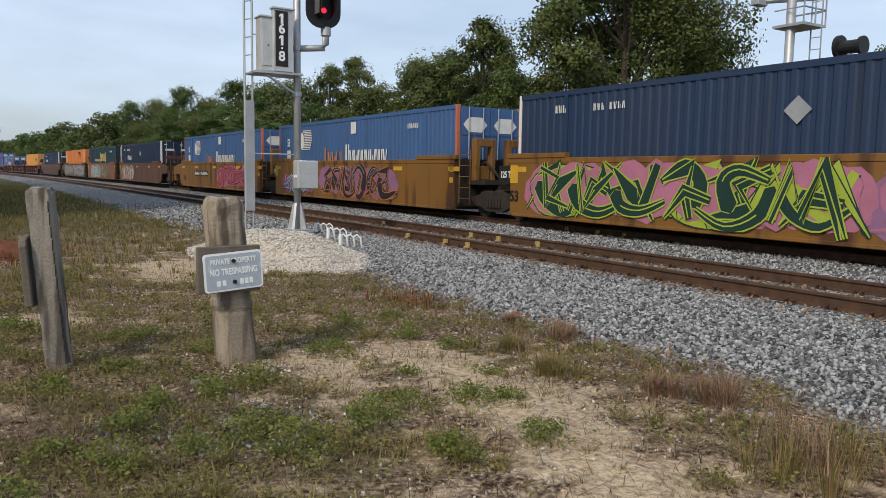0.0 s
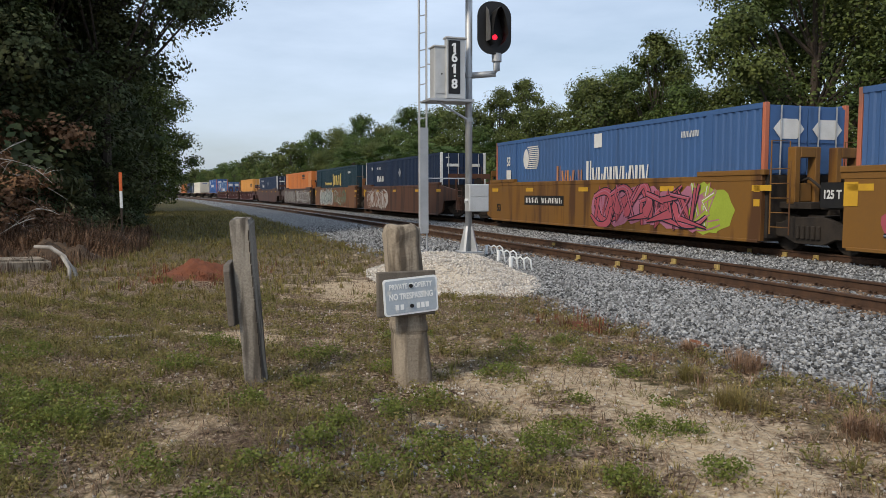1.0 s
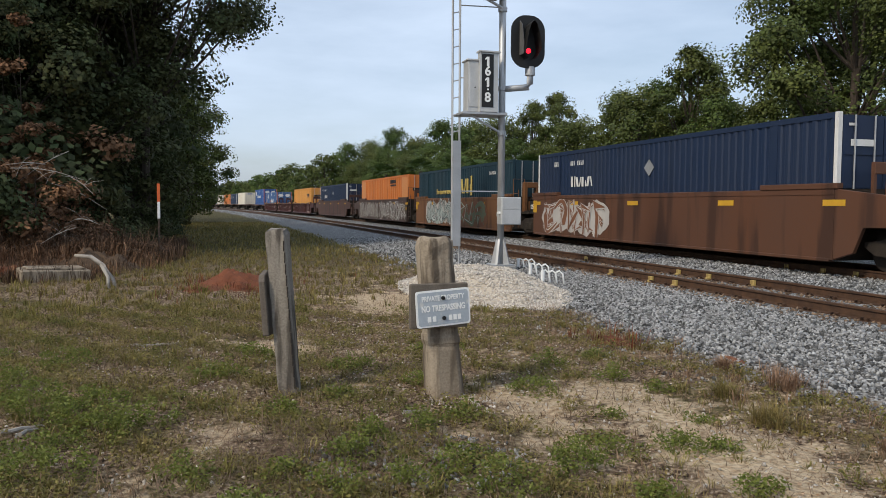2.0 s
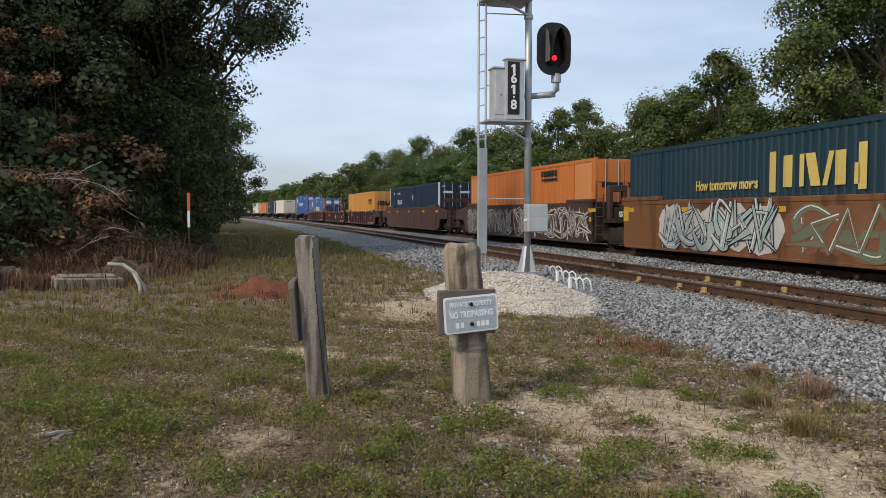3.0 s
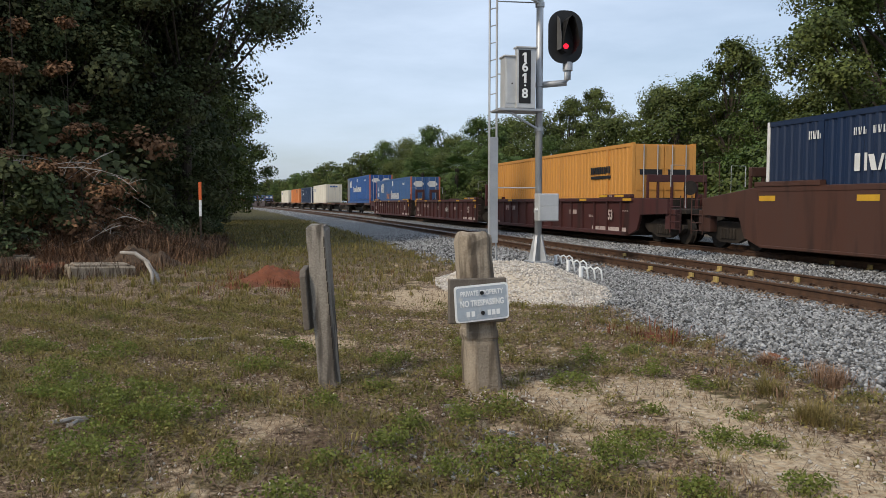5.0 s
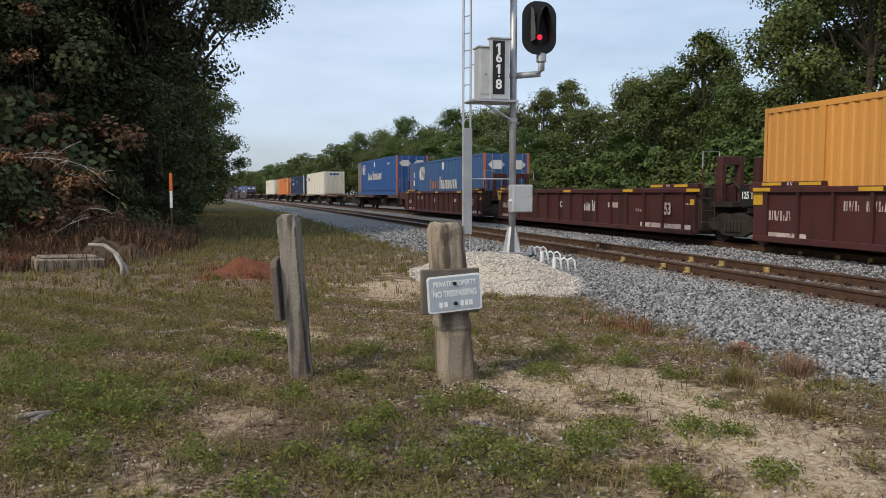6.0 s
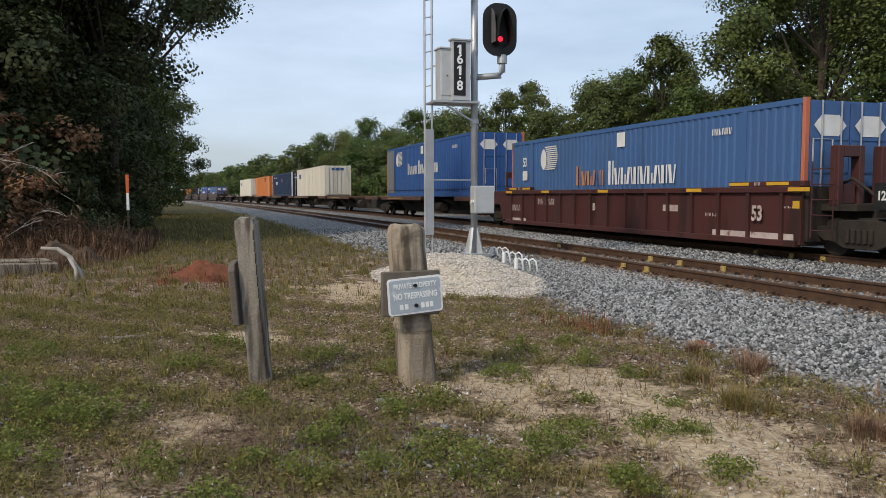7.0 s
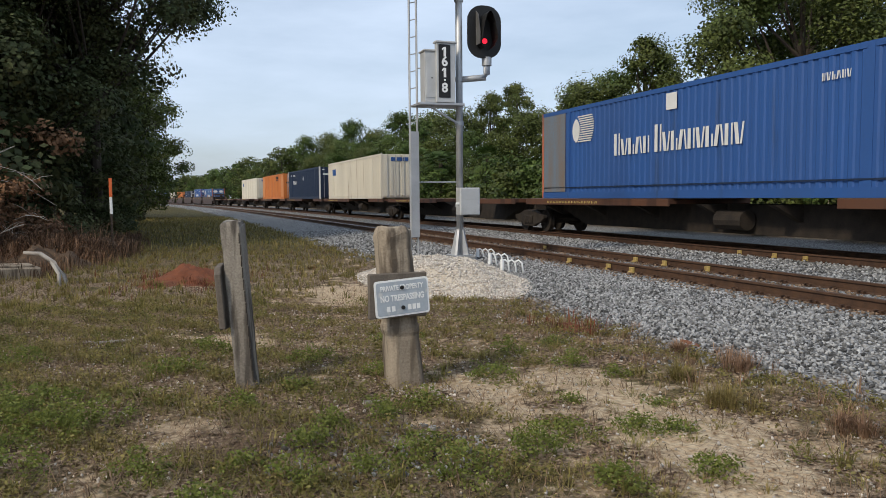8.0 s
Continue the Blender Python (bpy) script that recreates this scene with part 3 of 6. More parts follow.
def well_car(label, colour, front, back, ribs=False, top=1.80, low=0.22):
    """A well-car unit; origin over the rails at its middle. front, back: 'joint' (shared truck, at the back only drawn) or 'coupler'."""
    c = thing("well_car", label, "railcar", "railcars of the train")
    for sg in (-1, 1):
        xa, xb = sorted((sg * 1.36, sg * 1.46))
        x0, x1 = sorted((sg * 1.34, sg * (1.55 if ribs else 1.475)))
        part("side_wall", Mesh().box(xa, xb, -WELL, WELL, low, top - 0.14), colour, c)
        part("top_chord", Mesh().box(x0, x1, -WELL, WELL + 0.1, top - 0.14, top + 0.004), colour, c, bevel=0.012)
        part("bottom_sill", Mesh().box(x0, x1, -WELL + 0.1, WELL - 0.1, low - 0.05, low + (0.1 if ribs else 0.03)), colour, c, bevel=0.012)
        for e, kind_ in ((-1, front), (1, back)):
            if kind_ == "coupler":
                o = [(e * WELL, low), (e * 8.75, 0.4), (e * 9.0, 0.95), (e * 10.75, 1.0), (e * 10.75, 1.5), (e * WELL, top)]
                part("end_side", Mesh().prism(o, 0, xa, xb), colour, c, bevel=0.01)
        if ribs:
            rib = Mesh().box(min(sg * 1.46, sg * 1.54), max(sg * 1.46, sg * 1.54), -0.045, 0.045, low + 0.08, top - 0.13).mesh("rib")
            for i in range(15):
                part("rib", rib, colour, c).location = (0, -WELL + 0.55 + i * (2 * WELL - 1.1) / 14, 0)
        for e in (-1, 1):
            ya, yb = sorted((e * (WELL - 2.35), e * (WELL + 0.1)))
            part("raised_end", Mesh().box(min(sg * 1.32, sg * 1.5), max(sg * 1.32, sg * 1.5), ya, yb, top, top + 0.13), colour, c, bevel=0.01)
    part("well_floor", Mesh().box(-1.35, 1.35, -WELL, WELL, 0.2, 0.3), SOOT, c)
    for y in (-WELL - 0.1, WELL):
        part("end_bulkhead", Mesh().box(-1.355, 1.355, y, y + 0.1, 0.3, top), SOOT, c)
    for e, kind_ in ((-1, front), (1, back)):
        reach = 9.25 if kind_ == "joint" else 11.15
        m = Mesh()
        ya, yb = sorted((e * WELL, e * reach))
        m.box(-1.0, 1.0, ya, yb, 1.0, 1.16).box(-0.45, 0.45, ya, yb, 0.7, 1.0)
        part("end_platform", m, SOOT, c, bevel=0.01)
        if kind_ == "joint":
            # upright guide posts over the shared truck
            for x in (-1.0, 0.25):
                if e < 0:
                    part("guide_frame", Mesh().box(x, x + 0.16, -8.75, -8.5, 1.1, 2.45).box(x + 0.6, x + 0.76, -8.75, -8.5, 1.1, 2.45).box(x + 0.16, x + 0.6, -8.75, -8.5, 2.2, 2.45).box(x + 0.2, x + 0.56, -8.7, -8.45, 1.16, 1.6), colour, c, bevel=0.015)
                    part("hose", Mesh().tube([(x + 0.3, -8.3, 1.5), (x + 0.36, -8.8, 1.72), (x + 0.4, -9.2, 1.45), (x + 0.4, -9.5, 1.2)], 0.035, 8), SOOT, c, "black rubber hose", smooth=True)
            if e > 0:
                part("number_plate", Mesh().box(-1.28, -1.2, 8.3, 9.0, 1.05, 1.6), BLACK, c, "black number panel")
                part("number", words("125 T", 0.26, on_side(-1.285, 8.68, 1.33), squeeze=0.8), WHITE, c, "white painted number")
                plate_on(c, "reflector", YELLOW, 7.85, 8.2, 1.1, 1.6, -1.465, "yellow reflector strip")
            else:
                plate_on(c, "reflector", YELLOW, -8.15, -7.95, 1.4, 1.55, -1.465, "yellow reflector strip")
                plate_on(c, "reflector", YELLOW, -8.15, -7.95, 1.05, 1.22, -1.465, "yellow reflector strip")
        else:
            for x in (-1.15, -0.75, -0.2, 0.35, 0.8, 1.15):
                part("rack_bar", Mesh().box(x - 0.035, x + 0.035, min(e * 8.9, e * 8.98), max(e * 8.9, e * 8.98), 1.1, 2.3), colour, c)
            part("rack_top", Mesh().box(-1.18, 1.18, min(e * 8.88, e * 9.0), max(e * 8.88, e * 9.0), 2.1, 2.36), colour, c, bevel=0.012)
            for x in (-1.25, 1.25):
                part("corner_step", Mesh().box(x - 0.12, x + 0.12, min(e * 10.5, e * 11.1), max(e * 10.5, e * 11.1), 0.5, 1.15), colour, c, bevel=0.01)
            part("coupler", Mesh().box(-0.12, 0.12, min(e * 11.1, e * 11.85), max(e * 11.1, e * 11.85), 0.72, 0.98).box(-0.2, 0.2, min(e * 11.6, e * 11.84), max(e * 11.6, e * 11.84), 0.68, 1.02), SOOT, c, bevel=0.02)
            part("brake_wheel", Mesh().tube([(0.5, e * 8.98, 1.9), (0.5, e * 9.04, 1.9)], 0.26, 14), SOOT, c)
        if e < 0 or kind_ == "coupler":
            y = e * (WELL + 0.22) if kind_ == "joint" else e * 10.85
            for sg in (-1, 1):
                ladder_part(c, sg * 1.4, y, y + e * 0.6, 0.4, 2.1 if kind_ == "joint" else 1.6, 5, colour)
                part("grab_iron", Mesh().tube([(sg * 1.4, y, 1.9), (sg * 1.4, y, 2.6), (sg * 0.85, y, 2.6), (sg * 0.85, y, 1.2)], 0.018, 6), STEEL if ribs else colour, c)
        if kind_ == "coupler":
            truck(c, e * 9.95)
        elif e > 0:
            truck(c, 9.475)
    for y in (-8.2, -4.5, 0.2, 4.4, 7.8):
        plate_on(c, "reflector", YELLOW, y - 0.32, y + 0.32, 1.42 if not ribs else top - 0.11, 1.56 if not ribs else top - 0.02, -1.465 if not ribs else -1.553, "yellow reflector strip")
    return c


def flat_car(label, colour):
    """A low articulated platform unit with a slim spine; origin over the rails."""
    c = thing("spine_car", label, "railcar", "railcars of the train")
    part("spine", Mesh().prism([(-9.3, 0.8), (-7.6, 0.8), (-6.2, 0.35), (6.2, 0.35), (7.6, 0.8), (9.3, 0.8), (9.3, 1.12), (-9.3, 1.12)], 0, -0.5, 0.5), SOOT, c)
    for y0, y1 in ((-9.2, -5.5), (0.2, 9.2)):
        part("platform", Mesh().box(-1.42, 1.42, y0, y1, 1.12, 1.27).box(-1.44, -1.38, y0, y1, 1.06, 1.28).box(1.38, 1.44, y0, y1, 1.06, 1.28), colour, c, bevel=0.01)
    for y in (-3.6, -1.0, 2.0, 5.0, 8.0):
        part("cross_arm", Mesh().prism([(-1.38, 1.12), (-0.5, 0.7), (0.5, 0.7), (1.38, 1.12)], 1, y - 0.1, y + 0.1), SOOT, c)
    blocks(c, "marking", PALEYEL, 7.4, 1.12, (0.08,) * 16, 0.08, 0.18, x=-1.442, label="faded yellow stencil bars")
    part("air_tank", Mesh().tube([(-0.8, -2.2, 0.72), (-0.8, -1.2, 0.72)], 0.26, 12), SOOT, c, "dark brown air tank")
    truck(c, 9.6)
    return c


TRAIN = []      # (thing, place along the line at the start, height over the rail, sideways)
SPEED = 24.54


def put_on_line(ob, s, z=0.0):
    TRAIN.append((ob, s, z))
    ob.matrix_basis = on_line(s, TRAIN_OFF + GAUGE / 2, RAIL_Z + z)
    return ob


def pacer(name, label, body, post, h=2.9, low=0.62):
    c = container(name, label, body, post, h)
    disc_logo(c, 5.05 if low else 5.55, h - 0.82, 0.4)
    blocks(c, "lettering", WORN if body is PACER_BLUE else WHITE, 2.45 if low else 3.17, 1.04 if low else 1.34, (0.68, 0.5, 0.5, 0.5, 0.5), 0.07, 0.33, label="worn lettering")
    blocks(c, "lettering", WHITE, 0.28 if low else 1.05, 1.04 if low else 1.34, (0.78, 0.54, 0.54, 0.54, 0.54, 0.54, 0.54, 0.54, 0.54, 0.54), 0.06, 0.315, label="white lettering")
    plate_on(c, "placard", WHITE, -0.7 + 0.75 * (not low), -0.22 + 0.75 * (not low), h - 0.66, h - 0.2, label="white square placard")
    blocks(c, "number_bars", WHITE, -4.9, h - 0.64, (0.17,) * 6, 0.04, 0.11, label="white number bars")
    if not low:
        plate_on(c, "end_panel", mat("weathered grey blue panel", (0.14, 0.2, 0.26), (0.2, 0.13, 0.08), 0.7, 0, 1.5, 20, 0.05, streak=True), 6.3, 7.92, 0.24, h - 0.14, label="weathered grey blue end panel with rust")
        plate_on(c, "seam", NAVY, -7.9, 7.9, 0.36, 0.4, label="dark seam along the lower rail")
    if body is PACER_BLUE:
        part("number", words("53", 0.5, on_side(-1.31, 6.75, h - 0.88), squeeze=0.7), WHITE, c, "white painted number")
        plate_on(c, "placard", WHITE, 6.52, 6.96, h - 1.6, h - 1.22, label="white data placard")
    return c


def umax(marked=True):
    c = container("navy_container", "navy blue ribbed steel container with white end posts", NAVY if marked else SLATE, WHITE, badge="bars")
    part("placard", Mesh().prism([(-0.77, 2.0), (-0.48, 2.27), (-0.19, 2.0), (-0.48, 1.73)], 0, -1.312, -1.304), STEEL, c, "grey diamond placard")
    blocks(c, "lettering", WHITE, 6.5, 2.33, (0.2, 0.2, 0.2), 0.04, 0.13, label="white lettering")
    blocks(c, "number_bars", WHITE, 5.05, 2.32, (0.17, 0.17, 0.17, 0, 0.17, 0.17, 0.17, 0.17), 0.06, 0.1, label="white number bars")
    if marked:
        blocks(c, "lettering", WHITE, 5.0, 1.5, (0.4, 0.36, 0.36, 0.36), 0.06, 0.42, label="white lettering")
    return c


def schneider(body):
    c = container("orange_container" if body is ORANGE else "amber_container", "orange plate-sided container with black lettering" if body is ORANGE else "amber ribbed container with black lettering",
                  body, body, rib=0.03 if body is ORANGE else 0.035, period=0.62 if body is ORANGE else 0.3, badge="")
    y = -2.74 if body is ORANGE else -4.67
    z = 2.36 if body is ORANGE else 1.86
    blocks(c, "lettering", BLACK, y, z, (0.27,) * 9, 0.03, 0.19, label="black lettering", bold=True)
    plate_on(c, "lettering_bar", BLACK, y - 1.75, y - 0.05, z - 0.2, z - 0.08, label="black lettering bar")
    if body is ORANGE:
        pale = paint("pale orange seam paint", (0.66, 0.27, 0.09), (0.3, 0.12, 0.05), 0.2)
        for y0 in (-5.45, -4.2, -2.96, -1.72, -0.48, 0.76, 2.0, 3.24, 4.48, 5.72):
            plate_on(c, "seam", pale, y0 - 0.03, y0 + 0.03, 0.24, 2.74, label="pale vertical seam")
        for y0 in (-7.85, 6.3):
            plate_on(c, "end_panel", pale, y0, y0 + 1.55, 0.24, 2.74, label="faded orange end panel")
    for sx in (-0.55, 0.6):
        part("lettering", Mesh().box(sx - 0.45, sx + 0.45, -CL / 2 - 0.03, -CL / 2 - 0.02, 1.75, 1.95), BLACK, c, "black lettering on the doors")
    return c


def csx_green():
    c = container("dark_green_container", "dark teal steel container with pale yellow lettering", GREEN, GREEN, badge="")
    part("lettering", words("How tomorrow moves", 0.42, on_side(-1.306, 2.6, 1.56), squeeze=0.72), LEMON, c, "pale yellow slogan")
    for y, w in ((0.6, 0.12), (-2.35, 0.12)):
        plate_on(c, "logo_bracket", LEMON, y - w, y + w, 1.3, 2.35, label="yellow logo bracket")
    blocks(c, "logo", LEMON, 0.2, 1.42, (0.8, 0.8, 0.8), 0.1, 0.72, label="yellow block letters")
    blocks(c, "number_bars", WHITE, -5.0, 2.3, (0.16,) * 7, 0.04, 0.12, label="white number bars")
    return c


def csx_cream():
    c = container("cream_container", "cream ribbed container with rust stains and blue lettering", CREAM, CREAM, h=2.95, badge="")
    for i in range(6):
        part("door_rib", Mesh().box(-1.05 + 0.38 * i, -0.85 + 0.38 * i, -CL / 2 - 0.045, -CL / 2, 0.2, 2.4), CREAM, c)
    for i in range(3):
        part("lettering", Mesh().box(-0.6 + 0.42 * i, -0.25 + 0.42 * i, -CL / 2 - 0.04, -CL / 2 - 0.006, 2.48, 2.72), DEEP_BLUE, c, "blue lettering")
    plate_on(c, "logo", DEEP_BLUE, 5.2, 6.4, 1.9, 2.4, label="blue logo panel")
    return c


SIDE = -1.4645


def blob(rng, cy, cz, ry, rz, n=14, jag=0.35):
    return [(cy + ry * math.cos(t) * rng.uniform(1 - jag, 1), cz + rz * math.sin(t) * rng.uniform(1 - jag, 1)) for t in np.linspace(0, 2 * math.pi, n + 1)[:-1]]


# lines of spray strokes in a unit square, and whether they are rounded
SKELETONS = ((((-0.1, 0.1), (0.25, 0.95), (0.4, 0.2), (0.75, 1), (1.1, 0)), False), (((1.1, 0.75), (0.5, 1), (0.1, 0.7), (0.3, 0.25)), True), (((-0.1, 0.9), (0.6, 0.75), (0.2, 0.35), (1.2, 0.1)), False),
             (((1.2, 0.3), (0.7, 0.05), (0.2, 0.15), (0, 0.6)), True), (((0.1, 1), (0.3, 0.1), (0.55, 0.5), (1.1, 0.95)), False), (((0.0, 0.4), (0.5, 0.6), (0.9, 0.0)), False), (((0.35, 0), (0.5, 0.55), (0.3, 1), (1.0, 0.8)), False))


def graffiti(car, seed, y_from, y_to, ground_col, fill, edge, glint, x=SIDE, z0=0.28, z1=1.6, letters=6):
    """A spray-painted piece: a cloud of ground colour, interlocking angular strokes with a contour, and glints."""
    rng = random.Random(seed)
    cloud = Mesh()
    n = max(4, int(abs(y_to - y_from) / 0.9))
    for i in range(n):
        cy = y_from + (y_to - y_from) * (i + 0.5) / n
        cloud.prism(blob(rng, cy, (z0 + z1) / 2 + rng.uniform(-0.1, 0.1), 0.85, (z1 - z0) / 2, 18, 0.22), 0, x - 0.002 - 0.0003 * i, x + 0.003)
    g = part("graffiti", cloud, ground_col, car, "spray-painted piece of angular letters", kind="stuff")
    out, ins, gl = Mesh(), Mesh(), Mesh()
    step = (y_to - y_from) / letters
    h = z1 - z0

    def curve(pts, soft_):
        """The stroke's line, rounded where soft_ is set."""
        if not soft_:
            return pts
        res = []
        for k in range(len(pts) - 1):
            p0, p1, p2, p3 = (pts[min(max(k + d, 0), len(pts) - 1)] for d in (-1, 0, 1, 2))
            for t in (0, 0.25, 0.5, 0.75):
                res.append(tuple(0.5 * (2 * b + (c_ - a) * t + (2 * a - 5 * b + 4 * c_ - d) * t * t + (3 * b - a - 3 * c_ + d) * t ** 3) for a, b, c_, d in zip(p0, p1, p2, p3)))
        return res + [pts[-1]]

    def ribbon(m, line, widths, d):
        sides = []
        for k, (yy, zz) in enumerate(line):
            (ya, za), (yb, zb) = line[max(k - 1, 0)], line[min(k + 1, len(line) - 1)]
            ln = math.hypot(yb - ya, zb - za) or 1
            uy, uz = -(zb - za) / ln * widths[k], (yb - ya) / ln * widths[k]
            sides.append(((yy - uy, min(max(zz - uz, low_), top_)), (yy + uy, min(max(zz + uz, low_), top_))))
        for k in range(len(line) - 1):
            dd = x - d - 0.00004 * k
            (a0, a1), (b0, b1) = sides[k], sides[k + 1]
            m.face((dd, *a0), (dd, *b0), (dd, *b1), (dd, *a1))
    low_, top_ = z0 - 0.02, z1 + 0.05
    depth = 0.008
    for i in range(letters):
        y = y_from + step * (i + 0.5)
        for _ in range(4):
            pts, soft_ = SKELETONS[rng.randrange(len(SKELETONS))]
            wide, tilt = abs(step) * rng.uniform(0.7, 1.15) * rng.choice((-1, 1)), rng.uniform(-0.35, 0.35)
            line = [(y - (u - 0.5) * wide - tilt * (w - 0.5) * h * 0.5 + rng.uniform(-0.04, 0.04), z0 + h * (0.07 + 0.86 * w) + rng.uniform(-0.12, 0.12)) for u, w in pts]
            line = curve(line, soft_)
            n_ = len(line)
            w0 = rng.uniform(0.07, 0.16) * min(1.2, abs(step))
            widths = [w0 * (0.35 + 1.1 * (k + 0.5) / n_ if k < n_ - 1 else 0.1) for k in range(n_)]
            ribbon(out, line, [w + 0.035 for w in widths], depth)
            depth += 0.0007
            ribbon(ins, line, widths, depth)
            if rng.random() < 0.7:
                ribbon(gl, [(a + 0.02, b + 0.02) for a, b in line[: n_ * 2 // 3 + 1]], [0.016] * n_, depth + 0.0006)
            depth += 0.0007
    part("contour", out, edge, g, kind="stuff")
    part("letter_fill", ins, fill, g, kind="stuff")
    part("glint", gl, glint, g, kind="stuff")
    return g


def spray(name, c):
    return mat("spray " + name, c, tuple(v * 0.8 for v in c), 0.7, 0, 1.5, 20, 0.03)


PINK, VIOLET, LIME, DKGREEN = spray("pink", (0.42, 0.16, 0.24)), spray("mauve", (0.28, 0.14, 0.25)), spray("lime", (0.34, 0.42, 0.05)), spray("dark green", (0.012, 0.04, 0.03))
SKYBLUE, REDS, INK, SILVER = spray("grey blue", (0.26, 0.3, 0.42)), spray("rose red", (0.42, 0.09, 0.12)), spray("ink", (0.016, 0.018, 0.03)), spray("silver", (0.5, 0.48, 0.46))
RUSTY, ORANGESP, CHALK = spray("rust", (0.2, 0.09, 0.05)), spray("orange", (0.5, 0.17, 0.04)), spray("chalk", (0.68, 0.68, 0.66))


SOILED = mat("soiled white paint", (0.56, 0.5, 0.47), (0.36, 0.27, 0.25), 0.75, 0, 2.5, 25, 0.03, spots=((0.16, 0.08, 0.07), 0.3))


def build_train():
    ochre = "yellow ochre well car with spray-painted side"
    brown = "rust brown well car with weathered side"
    red = "oxide red ribbed well car with white markings"
    # three-unit ochre car
    for i, (s, f, b) in enumerate(((9.3, "coupler", "joint"), (28.65, "joint", "joint"), (47.4, "joint", "coupler"))):
        c = put_on_line(well_car(ochre, TTX, f, b), s)
        if i == 0:
            graffiti(c, 3, 7.2, -1.9, PINK, LIME, DKGREEN, LIME, z1=1.68, letters=4)
            graffiti(c, 13, 6.9, -1.6, PINK, DKGREEN, LIME, LIME, z1=1.72, letters=6, x=SIDE - 0.022)
            graffiti(c, 4, -2.2, -7.0, VIOLET, PINK, VIOLET, CHALK, letters=3)
            part("number", words("53", 0.42, on_side(SIDE - 0.004, 8.0, 0.72)), BLACK, c, "black painted number")
        if i == 1:
            graffiti(c, 5, 6.9, 3.6, REDS, SKYBLUE, INK, CHALK, z1=1.2, letters=4)
            graffiti(c, 6, 2.4, -4.2, VIOLET, INK, ORANGESP, SKYBLUE, letters=6)
        if i == 2:
            graffiti(c, 17, -5.6, -6.6, LIME, LIME, PINK, CHALK, letters=1)
            graffiti(c, 7, -0.6, -6.0, PINK, REDS, INK, PINK, letters=5)
            part("number_panel", Mesh().box(SIDE - 0.004, SIDE, 1.6, 4.85, 0.9, 1.26), BLACK, c, "black number panel")
            blocks(c, "number_bars", WHITE, 4.7, 0.98, (0.2, 0.2, 0.2, 0.2, 0, 0.2, 0.2, 0.2, 0.2, 0.2, 0.2), 0.08, 0.24, x=SIDE - 0.005, label="white number bars")
            part("number", words("53", 0.42, on_side(SIDE - 0.004, 7.4, 0.72)), BLACK, c, "black painted number")
    put_on_line(umax(False), 9.3, 0.64)
    p = put_on_line(pacer("blue_container", "faded blue ribbed steel container with orange end posts", PACER_BLUE, POST_ORANGE), 28.65, 0.64)
    put_on_line(copy_thing(p, Matrix()), 47.4, 0.64)
    # three-unit rust brown car
    for i, (s, f, b) in enumerate(((70.9, "coupler", "joint"), (89.9, "joint", "joint"), (108.8, "joint", "coupler"))):
        c = put_on_line(well_car(brown, paint("rusty ochre car paint", (0.19, 0.082, 0.03), (0.1, 0.045, 0.022), 0.5) if i == 1 else (RUSTCAR if i == 0 else DARKCAR), f, b), s)
        if i == 0:
            graffiti(c, 8, 7.0, 2.0, SILVER, RUSTY, SILVER, CHALK, letters=5)
        if i == 1:
            graffiti(c, 9, 5.6, 0.2, SILVER, spray("pale teal", (0.36, 0.42, 0.41)), INK, CHALK, z1=1.75, letters=6)
            graffiti(c, 19, -0.3, -5.0, RUSTY, spray("moss", (0.14, 0.16, 0.1)), RUSTY, CHALK, letters=3)
        if i == 2:
            graffiti(c, 10, 8.0, 0.6, DARKCAR, spray("grey brown", (0.16, 0.14, 0.12)), SILVER, INK, letters=9)
            graffiti(c, 12, 0.2, -8.0, DARKCAR, DARKCAR, CHALK, SILVER, letters=8)
    u = put_on_line(umax(), 70.9, 0.62)
    put_on_line(csx_green(), 89.9, 0.62)
    put_on_line(schneider(ORANGE), 108.8, 0.64)
    # single rust brown car
    put_on_line(well_car("dark rust brown single well car", paint("dark rust car paint", (0.078, 0.034, 0.023), (0.04, 0.022, 0.017), 0.4), "coupler", "coupler"), 132.3)
    put_on_line(copy_thing(u, Matrix()), 132.3, 0.6)
    # three-unit oxide red car, its middle well empty
    for i, (s, f, b, letter) in enumerate(((155.8, "coupler", "joint", "A"), (174.7, "joint", "joint", "C"), (193.6, "joint", "coupler", "B"))):
        c = put_on_line(well_car(red, REDCAR, f, b, ribs=True, top=1.55), s)
        part("letter", words(letter, 0.32, on_side(SIDE - 0.006, 0.9, 0.95)), SOILED, c, "white painted letter")
        part("number", words("53", 0.5, on_side(SIDE - 0.085, -6.9, 0.9), squeeze=0.75), SOILED, c, "white painted number")
        for e in (-1, 1):
            for y in (6.2, 7.5):
                plate_on(c, "marking", YELLOW, e * y - 0.35, e * y + 0.35, 1.585, 1.66, -1.503, "yellow length marking")
            blocks(c, "marking_bars", SOILED, e * 6.85 + 0.1, 1.585, (0.08, 0.08), 0.05, 0.08, x=-1.503, label="white marking bars")
        blocks(c, "stencil_bars", SOILED, -7.55, 1.05, (0.05,) * 5, 0.05, 0.1, x=SIDE, label="white stencil bars")
        blocks(c, "stencil_bars", SOILED, -4.9, 0.8, (0.09,) * 4, 0.06, 0.1, x=SIDE, label="white stencil bars")
        blocks(c, "number_bars", SOILED, 7.6, 0.72, (0.24,) * 4, 0.05, 0.18, x=SIDE, label="white number bars")
